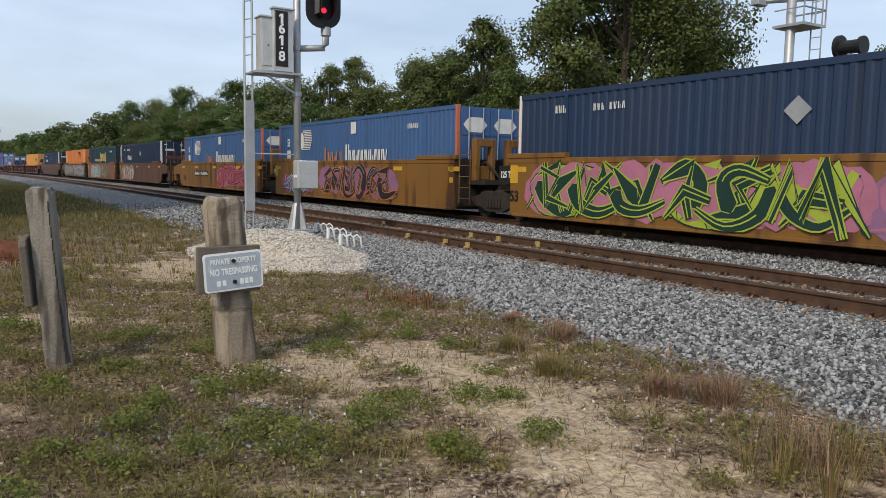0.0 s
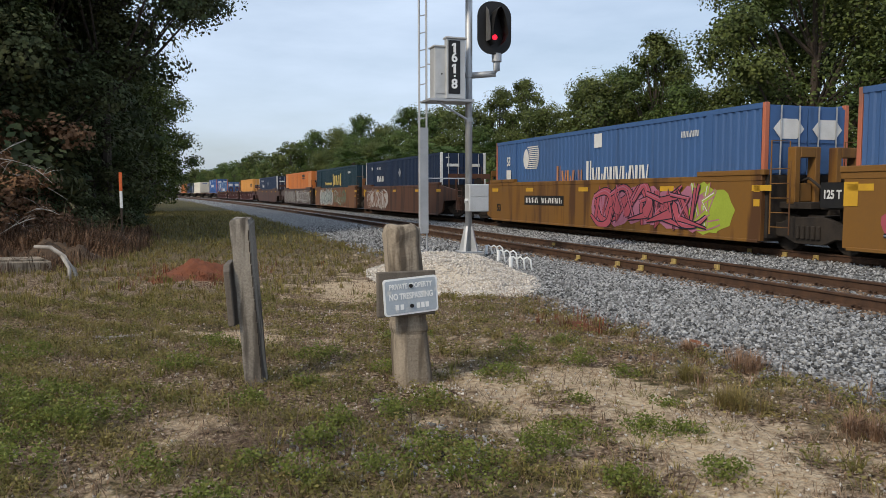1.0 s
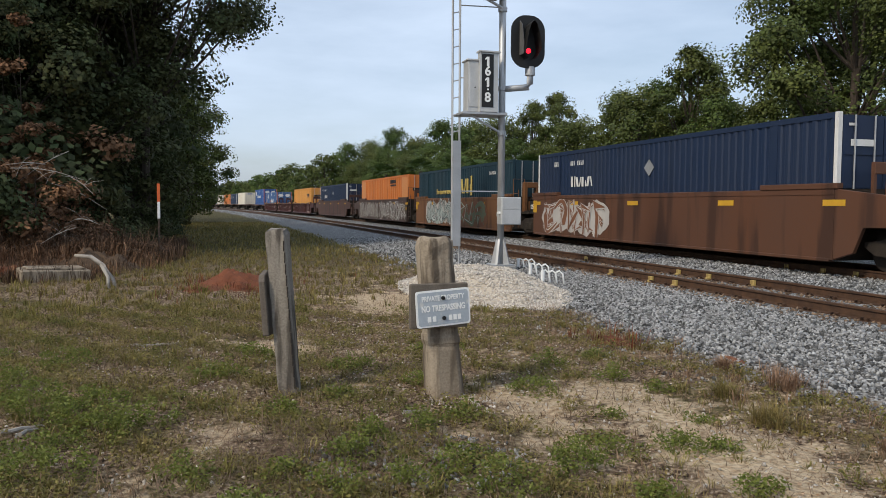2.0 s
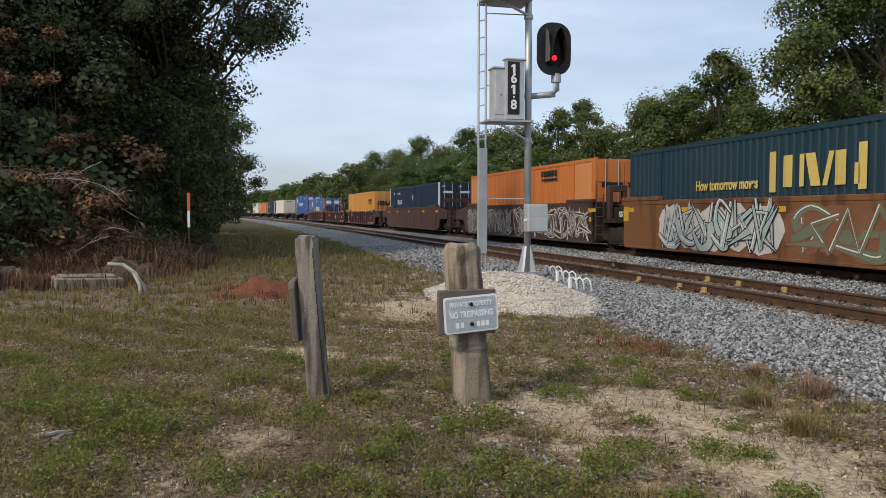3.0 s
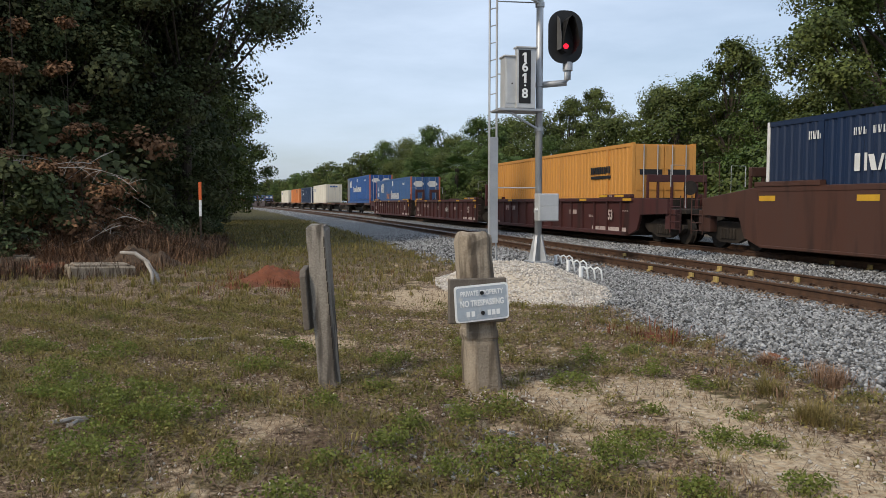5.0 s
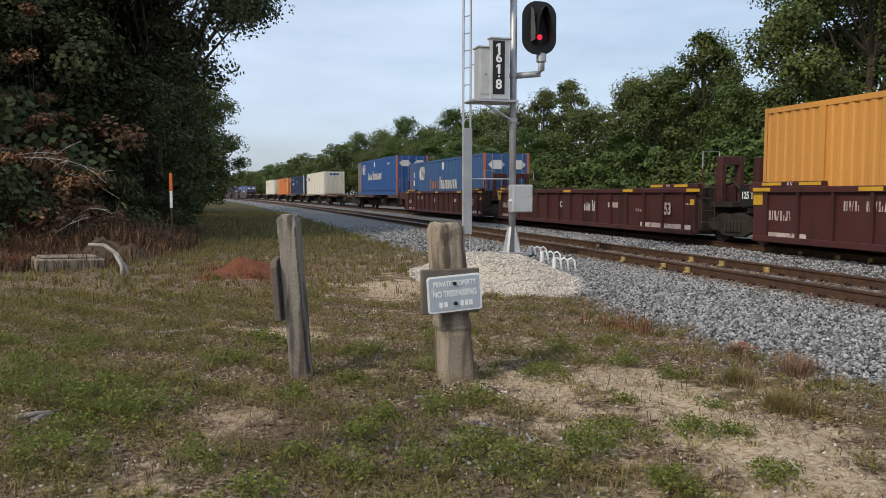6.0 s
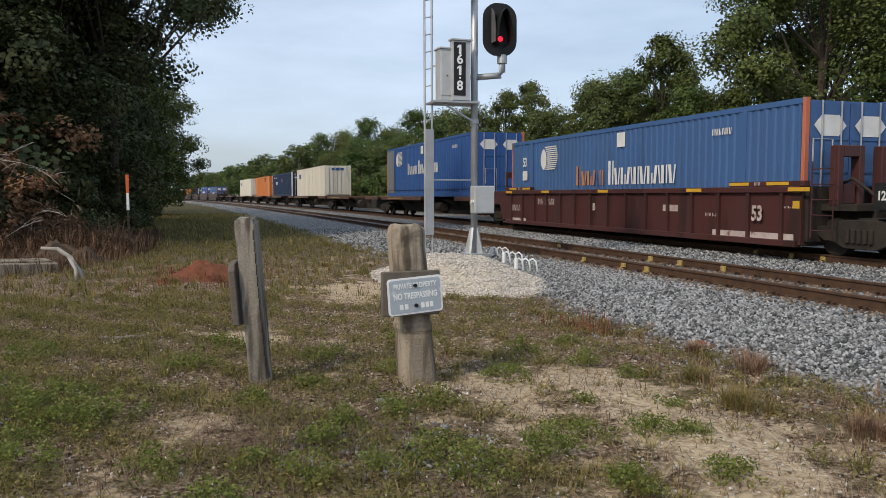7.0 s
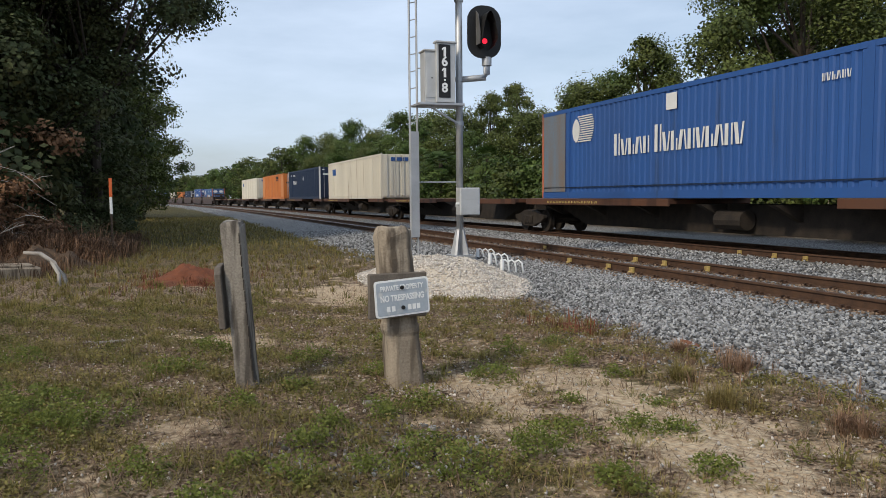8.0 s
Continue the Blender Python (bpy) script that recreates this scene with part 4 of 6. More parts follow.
        plate_on(c, "placard", SOILED, -8.0, -5.2, 0.3, 0.46, SIDE, "soiled white notice panel")
        plate_on(c, "placard", SOILED, 6.3, 7.6, 0.3, 0.42, SIDE, "soiled white notice panel")
        plate_on(c, "placard", SOILED, -3.7, -3.0, 0.9, 1.08, SIDE, "white notice panel")
        blocks(c, "number_bars", SOILED, 5.2, 1.0, (0.22, 0.22, 0.22, 0, 0.22, 0.22, 0.22, 0.22, 0.22), 0.05, 0.13, x=SIDE, label="white number bars")
        if i == 1:
            blocks(c, "chalk_marks", CHALK, -1.0, 0.75, (0.4, 0.25, 0.3, 0.3, 0.25, 0, 0.4, 0.35, 0.4), 0.05, 0.1, x=SIDE, label="white scrawled chalk marks")
    put_on_line(schneider(AMBER), 155.8, 0.64)
    put_on_line(copy_thing(p, Matrix()), 193.6, 0.66)
    # low platform cars
    base = flat_car("low dark spine car with rusty platforms", RUSTCAR)
    put_on_line(base, 214.0)
    for s in (233.4, 252.8, 272.2, 291.6, 313.0, 332.4, 351.8):
        put_on_line(copy_thing(base, Matrix()), s)
    d = put_on_line(pacer("deep_blue_container", "deep blue ribbed container riding high on a spine car", DEEP_BLUE, POST_ORANGE, 3.14, 0), 214.0, 1.29)
    cream = put_on_line(csx_cream(), 252.6, 1.29)
    put_on_line(copy_thing(u, Matrix()), 272.6, 1.29)
    o = put_on_line(schneider(ORANGE), 292.0, 1.29)
    put_on_line(copy_thing(cream, Matrix()), 314.0, 1.29)
    # the far tail
    tail = well_car(brown, DARKCAR, "coupler", "coupler")
    put_on_line(tail, 376.0)
    boxes = (p, d, u, o, cream, p, u, o, d, u)
    s = 376.0
    for i, bx in enumerate(boxes):
        if i:
            put_on_line(copy_thing(tail, Matrix()), s)
        put_on_line(copy_thing(bx, Matrix()), s, 0.64)
        s += 23.7


build_train()


# ---- signal and trackside things ----
MX, MY = 6.61, 17.3


def capsule(w, h, r, n=6):
    """A rounded upright outline round the origin."""
    out = []
    for cx, cz, a0 in ((w / 2 - r, h / 2 - r, 0), (-w / 2 + r, h / 2 - r, 90), (-w / 2 + r, -h / 2 + r, 180), (w / 2 - r, -h / 2 + r, 270)):
        for i in range(n + 1):
            a = radians(a0 + 90 * i / n)
            out.append((cx + r * math.cos(a), cz + r * math.sin(a)))
    return out


def build_signal():
    s = thing("railway_signal", "galvanised signal mast with red light, ladder and number board", "railway signal")
    part("foundation", Mesh().box(MX - 0.3, MX + 0.3, MY - 0.3, MY + 0.3, -0.1, 0.2), mat("grey footing", (0.3, 0.3, 0.29), (0.2, 0.2, 0.19), 0.9, 0, 5, 50, 0.4), s, "grey concrete footing", 0.02)
    part("mast", Mesh().tube([(MX, MY, 0.18), (MX, MY, 8.6)], 0.085, 18), STEEL, s, smooth=True)
    for a in (0, 90, 180, 270):
        g = Mesh().prism([(0.08, 0.2), (0.25, 0.2), (0.23, 0.3), (0.1, 0.85), (0.08, 0.85)], 1, -0.03, 0.03)
        b = part("base_gusset", g, STEEL, s)
        b.matrix_basis = pose(MX, MY, 0, 0, 0, a + 45)
    part("base_flange", Mesh().box(MX - 0.27, MX + 0.27, MY - 0.27, MY + 0.27, 0.2, 0.235), STEEL, s, bevel=0.005)
    jb = part("junction_box", Mesh().box(6.47, 6.98, MY - 0.4, MY - 0.1, 1.2, 1.86), ALU, s, "pale grey junction box", 0.015)
    part("lid", Mesh().box(6.49, 6.96, MY - 0.415, MY - 0.398, 1.22, 1.56).box(6.49, 6.96, MY - 0.415, MY - 0.398, 1.565, 1.84), ALU, jb, bevel=0.004)
    part("latch", Mesh().box(6.42, 6.475, MY - 0.34, MY - 0.26, 1.46, 1.52), SIGNWHITE, jb)
    # equipment case with the number board
    case = part("equipment_case", Mesh().box(5.66, 5.97, MY - 0.25, MY + 0.1, 3.87, 5.05).box(5.63, 5.98, MY - 0.29, MY + 0.14, 5.05, 5.09), ALU, s, "pale grey equipment case", 0.008)
    part("door", Mesh().box(5.69, 5.93, MY - 0.268, MY - 0.248, 3.98, 5.0), ALU, case, bevel=0.004)
    part("lock", Mesh().tube([(5.83, MY - 0.28, 4.43), (5.83, MY - 0.262, 4.43)], 0.018, 8), BLACK, case)
    bd = part("number_board", Mesh().box(5.92, 6.38, MY - 0.36, MY - 0.2, 3.86, 5.24).box(5.89, 6.42, MY - 0.4, MY - 0.16, 5.24, 5.28), ALU, s, "pale grey board frame", 0.006)
    part("panel", Mesh().box(5.965, 6.255, MY - 0.372, MY - 0.358, 3.97, 5.2), BLACK, bd, "black number panel")
    for z in (4.94, 4.46):
        one_ = Mesh().box(6.085, 6.145, MY - 0.38, MY - 0.372, z - 0.02, z + 0.2).prism([(6.085, z + 0.2), (6.085, z + 0.145), (6.045, z + 0.12), (6.045, z + 0.16)], 1, MY - 0.38, MY - 0.372)
        part("digit", one_, SIGNWHITE, bd, "white digit one")
    part("digit", words("6", 0.3, on_end(6.11, MY - 0.376, 4.8)), SIGNWHITE, bd, "white digit")
    part("dot", Mesh().box(6.095, 6.135, MY - 0.38, MY - 0.37, 4.36, 4.4), SIGNWHITE, bd)
    part("digit", words("8", 0.3, on_end(6.11, MY - 0.376, 4.19)), SIGNWHITE, bd, "white digit")
    part("shelf", Mesh().box(5.5, 6.62, MY - 0.35, MY + 0.35, 3.8, 3.855), STEEL, s, bevel=0.005)
    part("brace", Mesh().tube([(5.75, MY - 0.2, 3.8), (MX, MY - 0.05, 3.38)], 0.03, 6), STEEL, s)
    for z in (1.4, 3.36, 4.42, 6.3):
        part("clamp", Mesh().tube([(MX, MY, z), (MX, MY, z + 0.1)], 0.11, 16), STEEL, s)
    # arm and signal head
    part("arm", Mesh().tube([(MX, MY - 0.02, 4.46), (7.05, MY - 0.12, 4.5), (7.22, MY - 0.14, 4.52), (7.27, MY - 0.15, 4.6), (7.27, MY - 0.15, 5.08)], [0.075, 0.075, 0.08, 0.08, 0.075], 12), STEEL, s, smooth=True)
    part("collar", Mesh().tube([(7.27, MY - 0.15, 4.8), (7.27, MY - 0.15, 5.0)], 0.12, 14), STEEL, s)
    head = part("signal_head", Mesh().prism([(7.175 + u, 5.58 + w) for u, w in capsule(0.86, 1.24, 0.36)], 1, MY - 0.25, MY - 0.2)
                .prism([(7.195 + u, 5.58 + w) for u, w in capsule(0.5, 0.95, 0.22)], 1, MY - 0.2, MY + 0.12), BLACK, s, "black oval signal head")
    hood = Mesh()
    n, r = 14, 0.23
    for i in range(n + 1):
        a = radians(-60 + 300 * i / n)
        u, w = 7.175 + r * math.cos(a) * 0.85, 5.36 + (r + (0.42 if math.sin(a) > 0 else 0.0) * math.sin(a)) * math.sin(a)
        hood.v += [(u, MY - 0.25, w), (u, MY - 0.62 + 0.12 * (math.sin(a) < 0), w)]
    for i in range(n):
        hood.f.append((2 * i, 2 * i + 1, 2 * i + 3, 2 * i + 2))
    part("hood", hood, BLACK, head, "black sheet metal visor")
    part("hood_flank", Mesh().prism([(-0.2, 5.25), (-0.5, 5.25), (-0.52, 5.5), (-0.4, 5.95), (-0.2, 6.1)], 0, 6.95, 6.965).mesh("hood_flank"), mat("dull grey visor", (0.13, 0.13, 0.13), (0.09, 0.09, 0.09), 0.7), head, "grey visor flank").location = (0, MY, 0)
    part("lamp_lens", Mesh().tube([(7.175, MY - 0.27, 5.36), (7.175, MY - 0.25, 5.36)], 0.062, 16), glow("red signal light", (1.0, 0.015, 0.04), 1.6), head, "glowing red lens")
    # ladder
    for x in (5.39, 5.57):
        part("ladder_rail", Mesh().tube([(x, MY + 0.1, 0.7), (x, MY + 0.1, 8.6)], 0.026, 6), STEEL, s)
        part("ladder_post", Mesh().tube([(x, MY + 0.1, 0.05), (x, MY + 0.1, 0.72)], 0.022, 6), STEEL, s)
    for i in range(19):
        z = 1.0 + 0.4 * i
        part("rung", Mesh().tube([(5.39, MY + 0.1, z), (5.57, MY + 0.1, z + 0.05)], 0.014, 6), STEEL, s)
    part("ladder_guard", Mesh().box(5.38, 5.59, MY + 0.02, MY + 0.05, 0.68, 3.2), STEEL, s, "flat steel ladder guard", 0.004)
    for z in (2.0, 4.7, 6.4):
        part("stay", Mesh().tube([(5.56, MY + 0.1, z), (MX, MY, z)], 0.016, 6), STEEL, s)
    part("platform", Mesh().box(5.45, 6.6, MY - 0.5, MY + 0.45, 6.66, 6.72), STEEL, s, bevel=0.01)
    part("brace", Mesh().tube([(5.8, MY - 0.2, 6.66), (MX, MY - 0.06, 6.36)], 0.035, 6), STEEL, s)


def build_far_signal():
    x, y = 18.6, 12.75
    s = thing("railway_signal", "galvanised signal mast with caged platform behind the train", "railway signal")
    part("mast", Mesh().tube([(x, y, -0.05), (x, y, 7.6)], 0.12, 16), STEEL, s, smooth=True)
    part("platform", Mesh().box(x - 0.2, x + 0.75, y - 0.5, y + 0.4, 5.6, 5.67), STEEL, s)
    for z in (6.05, 6.6):
        part("cage_rail", Mesh().tube([(x + 0.75, y + 0.4, z), (x + 0.75, y - 0.5, z), (x - 0.2, y - 0.5, z), (x - 0.2, y + 0.35, z)], 0.025, 6), STEEL, s)
    for dx, dy in ((0.75, 0.4), (0.75, -0.5), (-0.2, -0.5), (0.3, -0.5)):
        part("cage_post", Mesh().tube([(x + dx, y + dy, 5.6), (x + dx, y + dy, 7.2)], 0.025, 6), STEEL, s)
    part("arm", Mesh().tube([(x - 0.4, y + 0.6, 6.35), (x + 0.4, y - 0.5, 6.35)], 0.09, 10), STEEL, s)
    part("bracket", Mesh().box(x - 0.7, x - 0.3, y + 0.5, y + 0.75, 6.2, 6.75), STEEL, s, bevel=0.02)
    for dy in (-0.2, -0.5):
        part("ladder_rail", Mesh().tube([(x + 0.6, y + dy, 0.0), (x + 0.6, y + dy, 7.3)], 0.022, 6), STEEL, s)
    for i in range(22):
        part("rung", Mesh().tube([(x + 0.6, y - 0.2, 0.4 + 0.31 * i), (x + 0.6, y - 0.5, 0.4 + 0.31 * i)], 0.012, 6), STEEL, s)
    h = part("signal_head", Mesh().tube([(x + 0.1, y - 1.3, 4.92), (x + 0.1, y - 1.38, 4.92)], 0.3, 20), BLACK, s, "round black signal head seen from behind")
    part("housing", Mesh().tube([(x + 0.1, y - 1.35, 4.9), (x + 0.1, y - 1.9, 4.9)], 0.17, 14).tube([(x + 0.1, y - 1.88, 4.9), (x + 0.1, y - 1.96, 4.9)], 0.23, 16), BLACK, h)
    part("head_post", Mesh().tube([(x + 0.1, y - 1.6, -0.05), (x + 0.1, y - 1.6, 4.75)], 0.06, 10), STEEL, s)


def build_posts():
    # post with the notice
    m = Mesh()
    o = [(0.145, 0.09), (0.09, 0.145), (-0.09, 0.145), (-0.145, 0.09), (-0.145, -0.09), (-0.09, -0.145), (0.09, -0.145), (0.145, -0.09)]
    rng = random.Random(2)
    levels = [(-0.2, 1.1), (0.0, 1.09), (0.15, 1.05), (0.3, 1.03), (0.42, 1.0), (0.46, 0.97), (0.48, 1.02), (0.53, 1.02), (0.56, 0.96), (0.75, 0.98), (0.9, 1.01), (1.0, 1.0), (1.1, 1.02), (1.2, 0.98), (1.3, 1.0), (1.36, 0.97), (1.385, 0.84)]
    for z, k in levels:
        lean = -0.075 * z
        m.v += [(u * k + lean + rng.uniform(-0.006, 0.006), w * k + rng.uniform(-0.006, 0.006), z + (rng.uniform(-0.03, 0.03) if z > 1.3 else 0)) for u, w in o]
    n = len(o)
    for i in range(len(levels) - 1):
        for j in range(n):
            a, b = i * n + j, i * n + (j + 1) % n
            m.f.append((a, b, b + n, a + n))
    m.f.append(tuple((len(levels) - 1) * n + j for j in range(n)))
    p = thing("notice_post", "leaning weathered concrete post with board and no trespassing notice", "post", m=pose(1.915, 6.34, 0, 0, 0, 4))
    part("post", m, CONCRETE, p, "chipped brown concrete post", 0.012)
    board = part("board", Mesh().box(-0.27, 0.25, -0.2, -0.155, -0.19, 0.19), WOOD, p, "grey weathered backing board", 0.008)
    board.location = (-0.11, 0, 0.815)
    tilt = pose(-0.092, -0.212, 0.8, 0, -3.5, 0)
    sg = part("sign", Mesh().prism(capsule(0.485, 0.31, 0.025, 3), 1, -0.006, 0.006), SIGNWHITE, p, "white-rimmed metal notice plate")
    sg.matrix_basis = tilt
    part("face", Mesh().prism(capsule(0.455, 0.28, 0.02, 3), 1, -0.009, -0.005), SIGNPAINT, sg, "grey blue painted face")
    for txt, z, size in (("PRIVATE PROPERTY", 0.085, 0.06), ("NO TRESPASSING", 0.0, 0.072)):
        part("lettering", words(txt, size, on_end(0, -0.0095, z), 0.002, 0.42 / (0.6 * size * len(txt))), SIGNWHITE, sg, "white raised lettering")
    bars = Mesh()
    for x in (-0.13, -0.085, 0.06, 0.1, 0.14):
        bars.box(x - 0.015, x + 0.015, -0.0115, -0.0085, -0.11, -0.065)
    part("lettering_bars", bars, SIGNWHITE, sg, "white lettering bars", kind="stuff")
    for z in (0.085, -0.085):
        part("bolt", Mesh().tube([(0.0, -0.022, z), (0.0, -0.006, z)], 0.017, 10), BLACK, sg, "dark bolt head")
    # plain post with a board on its flank
    q = thing("board_post", "leaning grey concrete post with a board on its flank", "post", m=pose(0.61, 6.74, 0, 0, 0, -20))
    m = Mesh()
    levels = [(-0.2, 0.08)] + [(0.1 * i, 0.081 + 0.0004 * i) for i in range(15)] + [(1.44, 0.074)]
    for z, k in levels:
        lean = -0.075 * z
        m.v += [(u * k + lean + rng.uniform(-0.004, 0.004), w * k + 0.01 * z + rng.uniform(-0.004, 0.004), z + (rng.uniform(-0.025, 0.025) if z > 1.3 else 0)) for u, w in ((1, 0.95), (0.95, 1), (-0.95, 1), (-1, 0.95), (-1, -0.93), (-0.93, -1), (0.94, -1), (1, -0.94))]
    for i in range(len(levels) - 1):
        for j in range(8):
            a, b = i * 8 + j, i * 8 + (j + 1) % 8
            m.f.append((a, b, b + 8, a + 8))
    m.f.append(tuple((len(levels) - 1) * 8 + j for j in range(8)))
    part("post", m, POSTGREY, q, "weathered grey concrete post", 0.004)
    fb = part("board", Mesh().prism([(-0.16, 0.53), (0.15, 0.5), (0.15, 1.08), (-0.12, 1.06), (-0.16, 1.0)], 0, -0.028, 0.028), WOOD, q, "grey weathered board seen edge-on", 0.008)
    fb.matrix_basis = pose(-0.155, 0.02, 0, 0, -4, 9)
    crack = Mesh()
    for i in range(13):
        z = 0.06 + 0.1 * i
        crack.box(0.066 - 0.075 * z, 0.073 - 0.075 * z, -0.0845, -0.078, z, z + 0.09)
    part("crack", crack, SOOT, q, "dark crack down the corner")


MOUND = (4.85, 13.9, 1.5, 2.95, 0.42)


def mound_z(x, y):
    r = np.sqrt(((x - MOUND[0]) / MOUND[2]) ** 2 + ((y - MOUND[1]) / MOUND[3]) ** 2)
    return ground_z(x, y) + MOUND[4] * (1 - smooth01(0.3, 1.0, r * (1 + 0.1 * waves(x, y, 16, 2.2)))) * (1 + 0.1 * waves(x, y, 17, 1.0))


def dome(name, cx, cy, rx, ry, h, material, label, category, seed, rings=14, seg=40, rough=0.08, wavy=1.0):
    v, f = [], []
    for i in range(rings + 1):
        r = i / rings
        for j in range(seg):
            a = 2 * math.pi * j / seg
            k = 1 + wavy * (0.18 * math.sin(3 * a + seed) + 0.1 * math.sin(7 * a + 2 * seed))
            x, y = cx + rx * r * k * math.cos(a), cy + ry * r * k * math.sin(a)
            z = h * (0.5 + 0.5 * math.cos(math.pi * r)) * (1 + rough * float(waves(x, y, seed, 0.8))) - 0.03 * (i == rings)
            v.append((x, y, float(ground_z(x, y)) + z - 0.01))
    for i in range(rings):
        for j in range(seg):
            a, b = i * seg + j, i * seg + (j + 1) % seg
            f.append((a, b, b + seg, a + seg))
    me = fast_mesh(name, v, f, True)
    me.materials.append(material)
    return tagged(new(name, me), label, category)


def build_trackside():
    n = 44
    gx, gy = np.meshgrid(np.linspace(-1.12, 1.12, n), np.linspace(-1.12, 1.12, n))
    gx, gy = MOUND[0] + MOUND[2] * gx, MOUND[1] + MOUND[3] * gy
    i = (np.arange(n - 1)[:, None] * n + np.arange(n - 1)[None]).ravel()
    rise = mound_z(gx, gy) - ground_z(gx, gy)
    me = fast_mesh("gravel_mound", np.stack([gx.ravel(), gy.ravel(), (mound_z(gx, gy) + np.where(rise < 0.006, -0.03, 0.0)).ravel()], 1), np.stack([i, i + 1, i + n + 1, i + n], 1), True)
    me.materials.append(mat("pale limestone grit", (0.56, 0.5, 0.42), (0.42, 0.36, 0.28), 0.95, 0, 9, 60, 0.8))
    md = tagged(new("gravel_mound", me), "mound of pale limestone chips beside the signal", "gravel mound")
    stones("limestone_chips", 620, lambda x, y: ((x - MOUND[0]) / MOUND[2]) ** 2 + ((y - MOUND[1]) / MOUND[3]) ** 2 < 0.95, 3.0, 7.0, 10.7, 17.1, 0.03, WHITESTONE, "pale broken limestone chips", 31, mound_z, md)
    stones("limestone_chips", 300, lambda x, y: (np.hypot(x - 2.0, y - 6.0) < 0.3), 1.6, 2.4, 5.6, 6.4, 0.018, WHITESTONE, "pale limestone chips at the foot of the post", 32)
    stones("pebbles", 60, lambda x, y: bed(x, y) < 0.1, -3, 5, 3, 11, 0.016, WHITESTONE, "scattered pale pebbles on the soil", 33)
    stones("pebbles", 260, lambda x, y: np.hypot((x - 1.2) / 0.8, (y - 4.7) / 0.6) < 1, 0.4, 2.0, 4.1, 5.3, 0.026, STONE, "scattered grey stones on the soil", 34)
    stones("rubble", 60, lambda x, y: (bed(x, y) > -0.9) & (bed(x, y) < 0.2), 3.0, 6.5, 2.5, 14, 0.024, STONE, "stray ballast stones at the edge of the grass", 35)
    red = mat("red pine straw", (0.21, 0.07, 0.032), (0.12, 0.045, 0.025), 0.95, 0, 6, 50, 0.8)
    for cx, cy, rx, ry, h, sd in ((0.35, 16.0, 1.1, 1.5, 0.27, 3), (4.65, 8.25, 0.36, 0.5, 0.06, 4), (-4.9, 20.2, 1.7, 0.9, 0.16, 5), (5.3, 6.9, 0.2, 0.3, 0.03, 6)):
        dome("straw_heap", cx, cy, rx, ry, h, red, "low heap of rust red pine straw", "straw heap", sd, rough=0.5)
    earth = mat("dark soil and dead brush", (0.05, 0.033, 0.022), (0.12, 0.08, 0.05), 0.95, 0, 6, 40, 1.0)
    for cx, cy, rx, ry, h, sd in ((-2.9, 25.2, 1.9, 1.7, 0.62, 7), (-3.0, 20.8, 1.5, 2.0, 0.42, 9)):
        dome("brush_mound", cx, cy, rx, ry, h, earth, "low heap of dark soil and dead brush", "brush heap", sd, rough=0.5)
    # concrete blocks
    for x, y, sx, sy, sz, rz in ((-3.45, 18.2, 1.35, 1.0, 0.22, 18), (-6.2, 21.2, 1.3, 1.1, 0.27, 10)):
        b = part("concrete_block", Mesh().box(-sx / 2, sx / 2, -sy / 2, sy / 2, -0.1, sz).box(-sx / 2 + 0.1, sx / 2 - 0.1, -sy / 2 + 0.1, sy / 2 - 0.1, sz, sz + 0.04), CONCRETE, None, "grey concrete block half sunk in the grass", 0.03)
        b.matrix_basis = pose(x, y, 0.02, 0, 2, rz)
        tagged(b, category="concrete block", group="concrete blocks")
    # bleached root and sticks
    root = part("bleached_root", Mesh().tube([(-2.75, 16.6, 0.62), (-2.45, 16.5, 0.6), (-2.2, 16.4, 0.42), (-2.02, 16.3, 0.18), (-1.95, 16.2, -0.03)], [0.03, 0.042, 0.045, 0.038, 0.03], 8)
                .tube([(-2.25, 16.42, 0.46), (-2.1, 16.25, 0.2), (-2.08, 16.1, -0.02)], [0.04, 0.035, 0.03], 6), PALEBARK, None, "bleached grey root arching out of the grass", smooth=True)
    tagged(root, category="root")
    rng = random.Random(9)
    for x, y, ln, a in ((-1.36, 6.05, 0.3, 40), (-1.3, 6.0, 0.22, 70), (1.5, 5.75, 0.22, 20), (-0.7, 9.4, 0.5, 5), (5.9, 12.2, 0.6, 60), (4.2, 15.6, 0.9, 12)):
        p, k = [], rng.uniform(-0.06, 0.06)
        for i in range(5):
            t = i / 4
            u = ln * (t - 0.5)
            xx, yy = x + u * math.cos(radians(a)) + k * math.sin(3 * t), y + u * math.sin(radians(a)) + k * t * t
            p.append((xx, yy, float(mound_z(xx, yy)) + 0.025))
        st = part("stick", Mesh().tube(p, [0.018, 0.017, 0.015, 0.012, 0.008], 6), PALEBARK, None, "dry bleached stick lying on the ground")
        tagged(st, category="stick", group="sticks on the ground")
    # cable conduits
    for i, (x, y) in enumerate(((7.2, 17.6), (6.85, 16.0), (6.4, 14.3))):
        c = thing("cable_conduit", "cluster of white plastic conduits bending into the ballast", "conduit", "conduits")
        part("junction", Mesh().tube([(x, y, 0.0), (x, y, 0.34)], 0.04, 10), SIGNWHITE, c)
        for k in range(3):
            dy = -0.12 * k
            part("pipe", Mesh().tube([(x + 0.1 * k - 0.02, y + dy, 0.3), (x + 0.1 * k + 0.06, y + dy, 0.34), (x + 0.1 * k + 0.12, y + dy - 0.03, 0.28), (x + 0.1 * k + 0.15, y + dy - 0.06, 0.0)], 0.019, 8), SIGNWHITE, c, smooth=True)
